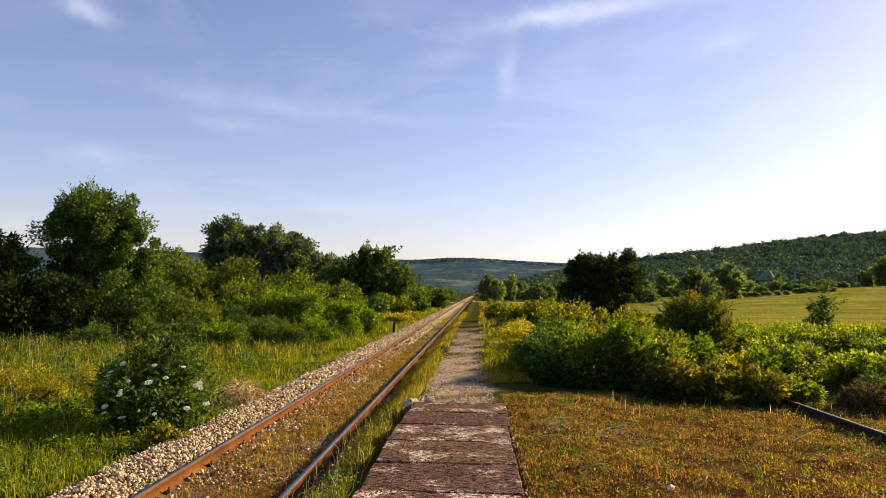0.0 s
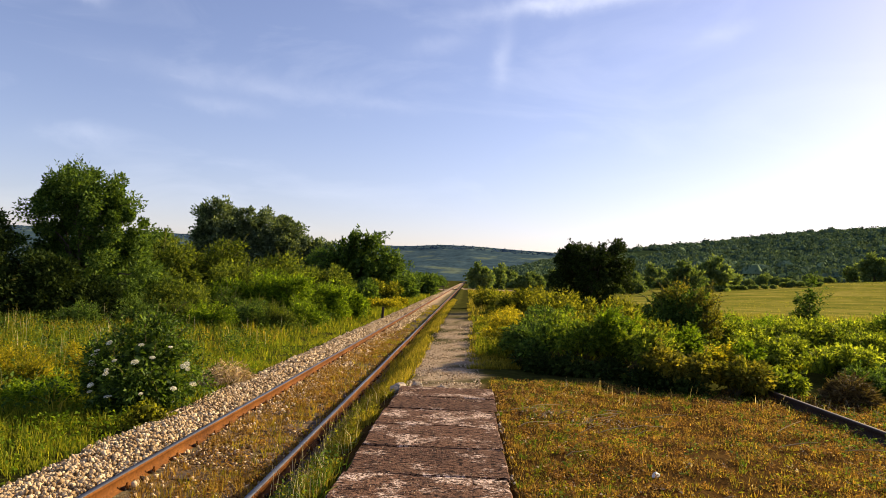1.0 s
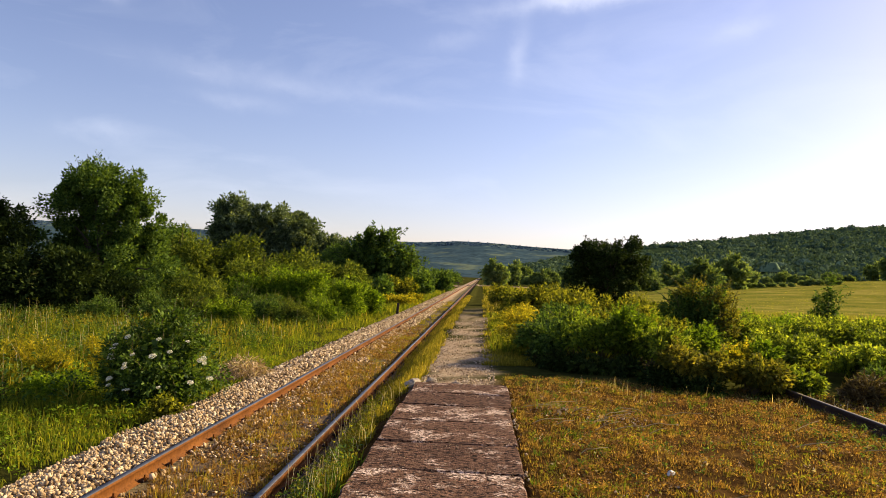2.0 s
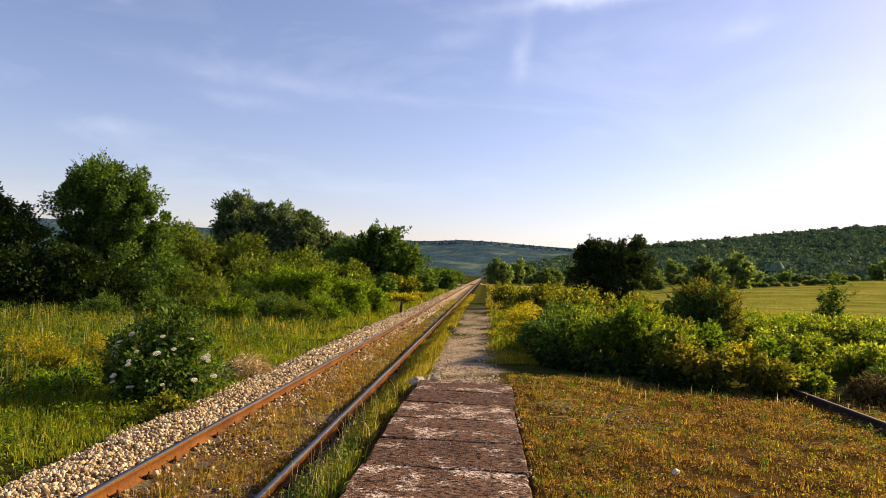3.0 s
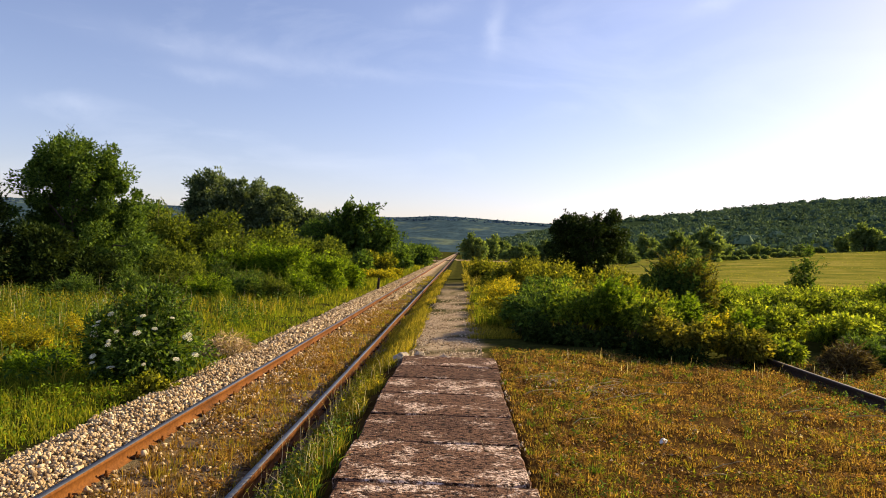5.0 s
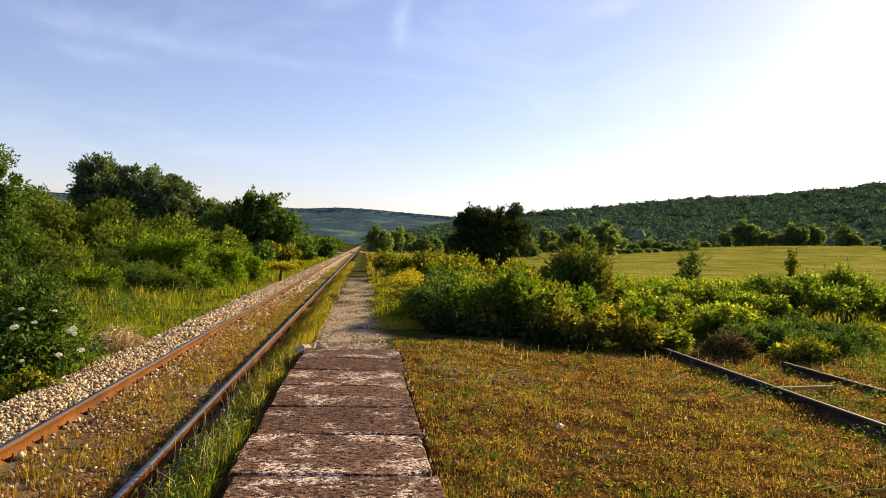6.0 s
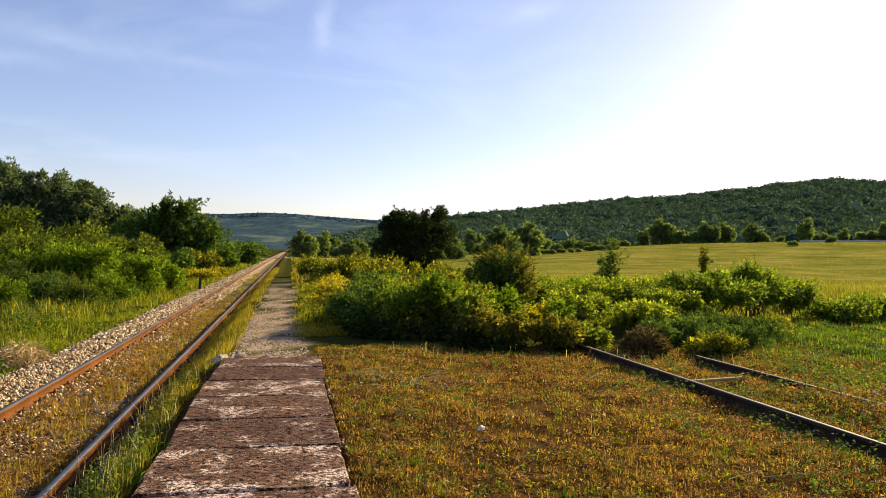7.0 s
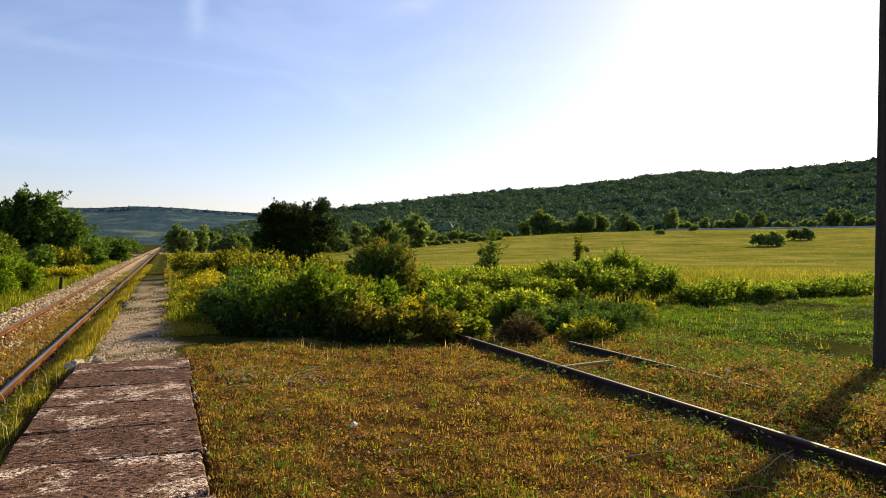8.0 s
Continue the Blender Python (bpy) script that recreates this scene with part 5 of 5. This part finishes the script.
blades("grass_stalks", x, y, 0.34, 0.004, BLADE_STRAW, "pale seeding stalks beside the slabs", lean=0.3, tall=True)
# the bank
x, y, a = tufts(7000, 10, 0.1, -14, -4.75, 6.5, 20, 1.0, 0.4)
blades("bank_grass", x, y, np.interp(x, [-8, -5.6, -4.75], [0.34, 0.26, 0.1]), 0.009, BLADE_LUSH, "lush grass on the overgrown bank", lean=0.55, tall=True, fan=a)
x, y, a = tufts(2400, 12, 0.09, -8, -4.8, 13, 50, 0.9, 0.5)
blades("bank_grass", x, y, 0.18, 0.009, BLADE_LUSH, "short green grass beside the ballast", lean=0.6, fan=a)
low_leaves(3000, 18, -14, -4.9, 6, 24, 0.9, 0.05, LEAF_BRIGHT, "broad-leaved weeds in the bank grass", 0.28, 0.14)
low_leaves(2600, 20, -26, -6, 12, 36, 1.6, 0.075, LEAF_DEEP, "tall leafy weeds in the bank grass", 0.6, 0.2)
x, y, a = tufts(3600, 10, 0.14, -30, -4.8, 15, 48, 2.0, 0.4)
blades("bank_grass", x, y, np.interp(x, [-9, -6, -4.8], [0.55, 0.36, 0.12]), 0.012, BLADE_LUSH, "tall green grass on the overgrown bank", lean=0.45, tall=True, fan=a)
x, y, a = tufts(700, 14, 0.12, -28, -6.0, 10, 42, 2.4, 0.3)
blades("bank_grass", x, y, 0.5, 0.012, BLADE_GOLD, "tall golden seeding grass on the overgrown bank", lean=0.4, tall=True, fan=a)
x, y = spread(700, -26, -6.5, 13, 36, 1.6, 0.3)
blades("grass_stalks", x, y, 0.9, 0.004, BLADE_STRAW, "pale tall seed stalks on the overgrown bank", lean=0.2, tall=True)
x, y, a = tufts(2000, 12, 0.2, -12, -4.8, 42, 130, 3, 0.8)
blades("bank_grass", x, y, 0.5, 0.014, BLADE_LUSH, "green grass beside the distant track", lean=0.45, fan=a)
for cx, cy, w in ((-8.3, 14.6, 0.8), (-9.6, 15.5, 0.9), (-8.9, 17.0, 1.0), (-7.6, 15.8, 0.9), (-10.4, 16.6, 1.1)):
    shrub(cx, cy, w * 1.4, w, 0.85, 0.06, LEAF_YELLOW, "yellow-flowering weeds in the tall grass", 60, 60, "tall_weeds", category="weeds", sprigs=40, width=0.4, reach=1.3)
shrub(-7.4, 13.3, 1.4, 1.1, 0.55, 0.06, LEAF_BRIGHT, "green nettles beside the elder bush", 70, 50, "tall_weeds", category="weeds")
shrub(-4.75, 11.7, 0.7, 0.7, 0.45, 0.06, LEAF_OLIVE, "low weeds at the ballast foot", 40, 40, "tall_weeds", category="weeds")
# meadow side
x, y, a = tufts(5200, 10, 0.05, 0.45, 9.5, -5, 4.4, 0.5)
blades("lawn_tufts", x, y, 0.06, 0.013, BLADE_DRY, "ochre tufts behind the viewpoint", lean=0.9, fan=a)
x, y, a = tufts(1500, 10, 0.05, 0.45, 9.5, -5, 4.4, 0.8)
blades("lawn_tufts", x, y, 0.08, 0.012, BLADE_GOLD, "yellow-green tufts behind the viewpoint", lean=0.8, fan=a)
x, y, a = tufts(700, 12, 0.06, -1.85, -1.1, -5, 3.1, 0.5)
blades("verge_grass", x, y, 0.16, 0.011, BLADE_GOLD, "grass between rail and slabs", lean=0.5, fan=a)
x, y, a = tufts(1500, 10, 0.06, -3.2, -2.08, -5, 3.1, 0.7)
blades("track_grass", x, y, 0.12, 0.011, BLADE_DRY, "dry grass between the rails", lean=0.6, fan=a)
x, y, a = tufts(1800, 10, 0.1, -10, -4.8, -5, 6.2, 1.0)
blades("bank_grass", x, y, 0.3, 0.016, BLADE_LUSH, "lush bank grass beside the ballast", lean=0.55, fan=a)
x, y, a = tufts(2300, 14, 0.09, 0.3, 9, 16.8, 32, 1.2, 0.5)
blades("meadow_grass", x, y, 0.26, 0.01, BLADE_LUSH, "rough green grass around the thicket", lean=0.5, tall=True, fan=a)
low_leaves(1400, 18, 0.4, 10, 16.8, 30, 1.0, 0.06, LEAF_OLIVE, "leafy weeds around the thicket", 0.35, 0.16)
x, y, a = tufts(6500, 14, 0.11, 7.4, 26, 8.0, 18.2, 1.9, 0.1)
blades("meadow_grass", x, y, 0.1, 0.01, BLADE_TURF, "lush short grass beyond the siding", lean=0.7, fan=a)
low_leaves(3600, 16, 7.2, 24, 8.5, 18, 1.1, 0.036, LEAF_DEEP, "low green weeds beyond the siding", 0.1, 0.14)
x, y, a = tufts(120, 14, 0.1, 8, 26, 8, 18, 0.9, 0.2)
blades("meadow_grass", x, y, 0.15, 0.011, BLADE_GOLD, "yellow-green grass beyond the siding", lean=0.7, fan=a)
for k, (cx, cy, h) in enumerate(((7.2, 12.4, 0.5), (8.1, 12.9, 0.55), (8.9, 13.6, 0.6), (9.8, 14.4, 0.6), (7.6, 13.7, 0.6), (6.9, 13.4, 0.6), (10.6, 15.2, 0.55), (8.8, 15.0, 0.65))):
    shrub(cx, cy, 1.2, 0.9, h, 0.07, LEAF_DEEP if k % 3 else LEAF_OLIVE, "dark green tall weeds at the siding end", 60, 44, "tall_weeds", category="weeds", sprigs=18, width=0.35)
x, y = spread(200, 0.7, 9, 11.4, 12.4, 0.6)
blades("grass_stalks", x, y, 0.2, 0.003, BLADE_STRAW, "dry stalks in front of the thicket", lean=0.4, tall=True)
x, y, a = tufts(4200, 12, 0.14, 4, 46, 19, 60, 2.5, 0.3)
blades("hay_grass", x, y, 0.34, 0.011, BLADE_FIELD, "yellow-green hay grass in the meadow", lean=0.45, fan=a)
x, y, a = tufts(3000, 12, 0.16, 5, 30, 20, 40, 1.6, 0.3)
blades("hay_grass", x, y, 0.55, 0.011, BLADE_FIELD, "tall rough grass at the near edge of the meadow", lean=0.4, tall=True, fan=a)
x, y = spread(40000, 8, 230, 40, 240, 9, 0.5)
keep = (azimuth(x, y) > 9) & (np.hypot(x, y) < 250)
blades("hay_grass", x[keep], y[keep], 0.16, 0.013, BLADE_FIELD, "yellow-green hay grass far out in the meadow", lean=0.6, far=14)
x, y = spread(9000, 0.2, 9, 28, 150, 4, 0.6)
blades("meadow_grass", x, y, 0.45, 0.018, BLADE_GOLD, "golden rough grass beside the distant track", lean=0.4)

# ---- concrete platform slabs, then gravel on and past them ----
pavement = tagged(new("pavement"), "row of worn brown concrete platform slabs", "pavement", "", "structure")


def slab_mesh(seed):
    bm = box_bm(1.385, 1.062, 0.17, 0.014)
    long = [e for e in bm.edges if e.calc_length() > 0.9]
    bmesh.ops.subdivide_edges(bm, edges=long, cuts=7, use_grid_fill=True)
    for v in bm.verts:
        p = v.co * 3.3 + Vector((seed * 7.0, 0, 0))
        edge = max(abs(v.co.x) / 0.69, abs(v.co.y) / 0.53)
        if edge > 0.95:
            v.co.x += 0.018 * noise.noise(p * 2.2)
            v.co.y += 0.015 * noise.noise(p * 2.2 + Vector((5, 5, 0)))
        v.co.z += 0.007 * noise.noise(p)
        if seed % 2 and v.co.x < -0.45 and v.co.y > 0.4:
            v.co.y -= 0.5 * (-0.45 - v.co.x)
        if seed == 2 and v.co.x > 0.5 and v.co.y < -0.4:
            v.co.x -= 0.5 * (-0.4 - v.co.y)
    me = bpy.data.meshes.new("slab")
    bm.to_mesh(me)
    bm.free()
    me.materials.append(SLAB)
    return me


SLABS = [slab_mesh(k) for k in range(4)]
JOINTS = [11.95, 11.05, 10.12, 9.15, 8.12, 7.16, 6.12, 5.08, 4.0, 2.9, 1.8, 0.7, -0.4, -1.5, -2.6, -3.7, -4.8]
for k in range(len(JOINTS) - 1):
    far_end, near_end = JOINTS[k], JOINTS[k + 1]
    s = piece("slab", SLABS[k % 4], pavement)
    s.matrix_basis = pose(-0.29 + random.uniform(-0.022, 0.022), (far_end + near_end) / 2, -0.085 + random.uniform(-0.008, 0.008), random.uniform(-0.35, 0.35), random.uniform(-0.3, 0.3),
                          random.uniform(0, 1.2) + 180 * (k % 2)) @ Matrix.Diagonal((1, (far_end - near_end - 0.02) / 1.062, 1, 1))
x, y = spread(3000, -0.9, 0.36, 2.6, 11.6, 0.45)
keep = patchy(x * 0.6, y, 0.4) > 0.55
stone_heap("slab_grit", x[keep], y[keep], np.full(keep.sum(), 0.006), rng.uniform(0.005, 0.013, keep.sum()), PEBBLES, "loose grit lying on the concrete slabs", "grit", False)
y = np.concatenate([np.sort(rng.uniform(2.6, 11.9, 46))])
x = 0.425 + rng.normal(size=len(y)) * 0.02
stone_heap("slab_edging", x, y, np.full(len(y), -0.012), rng.uniform(0.012, 0.05, len(y)), PEBBLES, "pale broken stones along the slab edge", "stones", False)
x, y = spread(5200, -1.1, 0.25, 11.95, 28, 0.5, 1.0)
stone_heap("path_gravel", x, y, ground_z(x, y) + 0.006, rng.uniform(0.012, 0.05, len(x)), PEBBLES, "pale gravel of the footpath", "gravel", False)

# ---- the nearest ballast stones, singly ----
bed = tagged(new("track_bed"), "bed of pale broken limestone under the rails", "ballast", "", "structure")


def stone_mesh():
    bm = bmesh.new()
    bmesh.ops.create_icosphere(bm, subdivisions=1, radius=0.5)
    for v in bm.verts:
        v.co *= 1 + float(rng.normal()) * 0.2
        v.co.z *= 0.75
    me = bpy.data.meshes.new("stone")
    bm.to_mesh(me)
    bm.free()
    me.materials.append(STONE)
    return me


STONE_SHAPES = [stone_mesh() for k in range(8)]
for k in range(300):
    x, y = float(rng.uniform(-4.6, -3.54)), float(rng.uniform(5.6, 9.2))
    s = piece("stone", STONE_SHAPES[k % 8], bed)
    s.matrix_basis = pose(x, y, float(ground_z(x, y)) + 0.035, *(float(a) for a in rng.uniform(0, 360, 3))) @ Matrix.Scale(float(rng.uniform(0.04, 0.07)), 4)
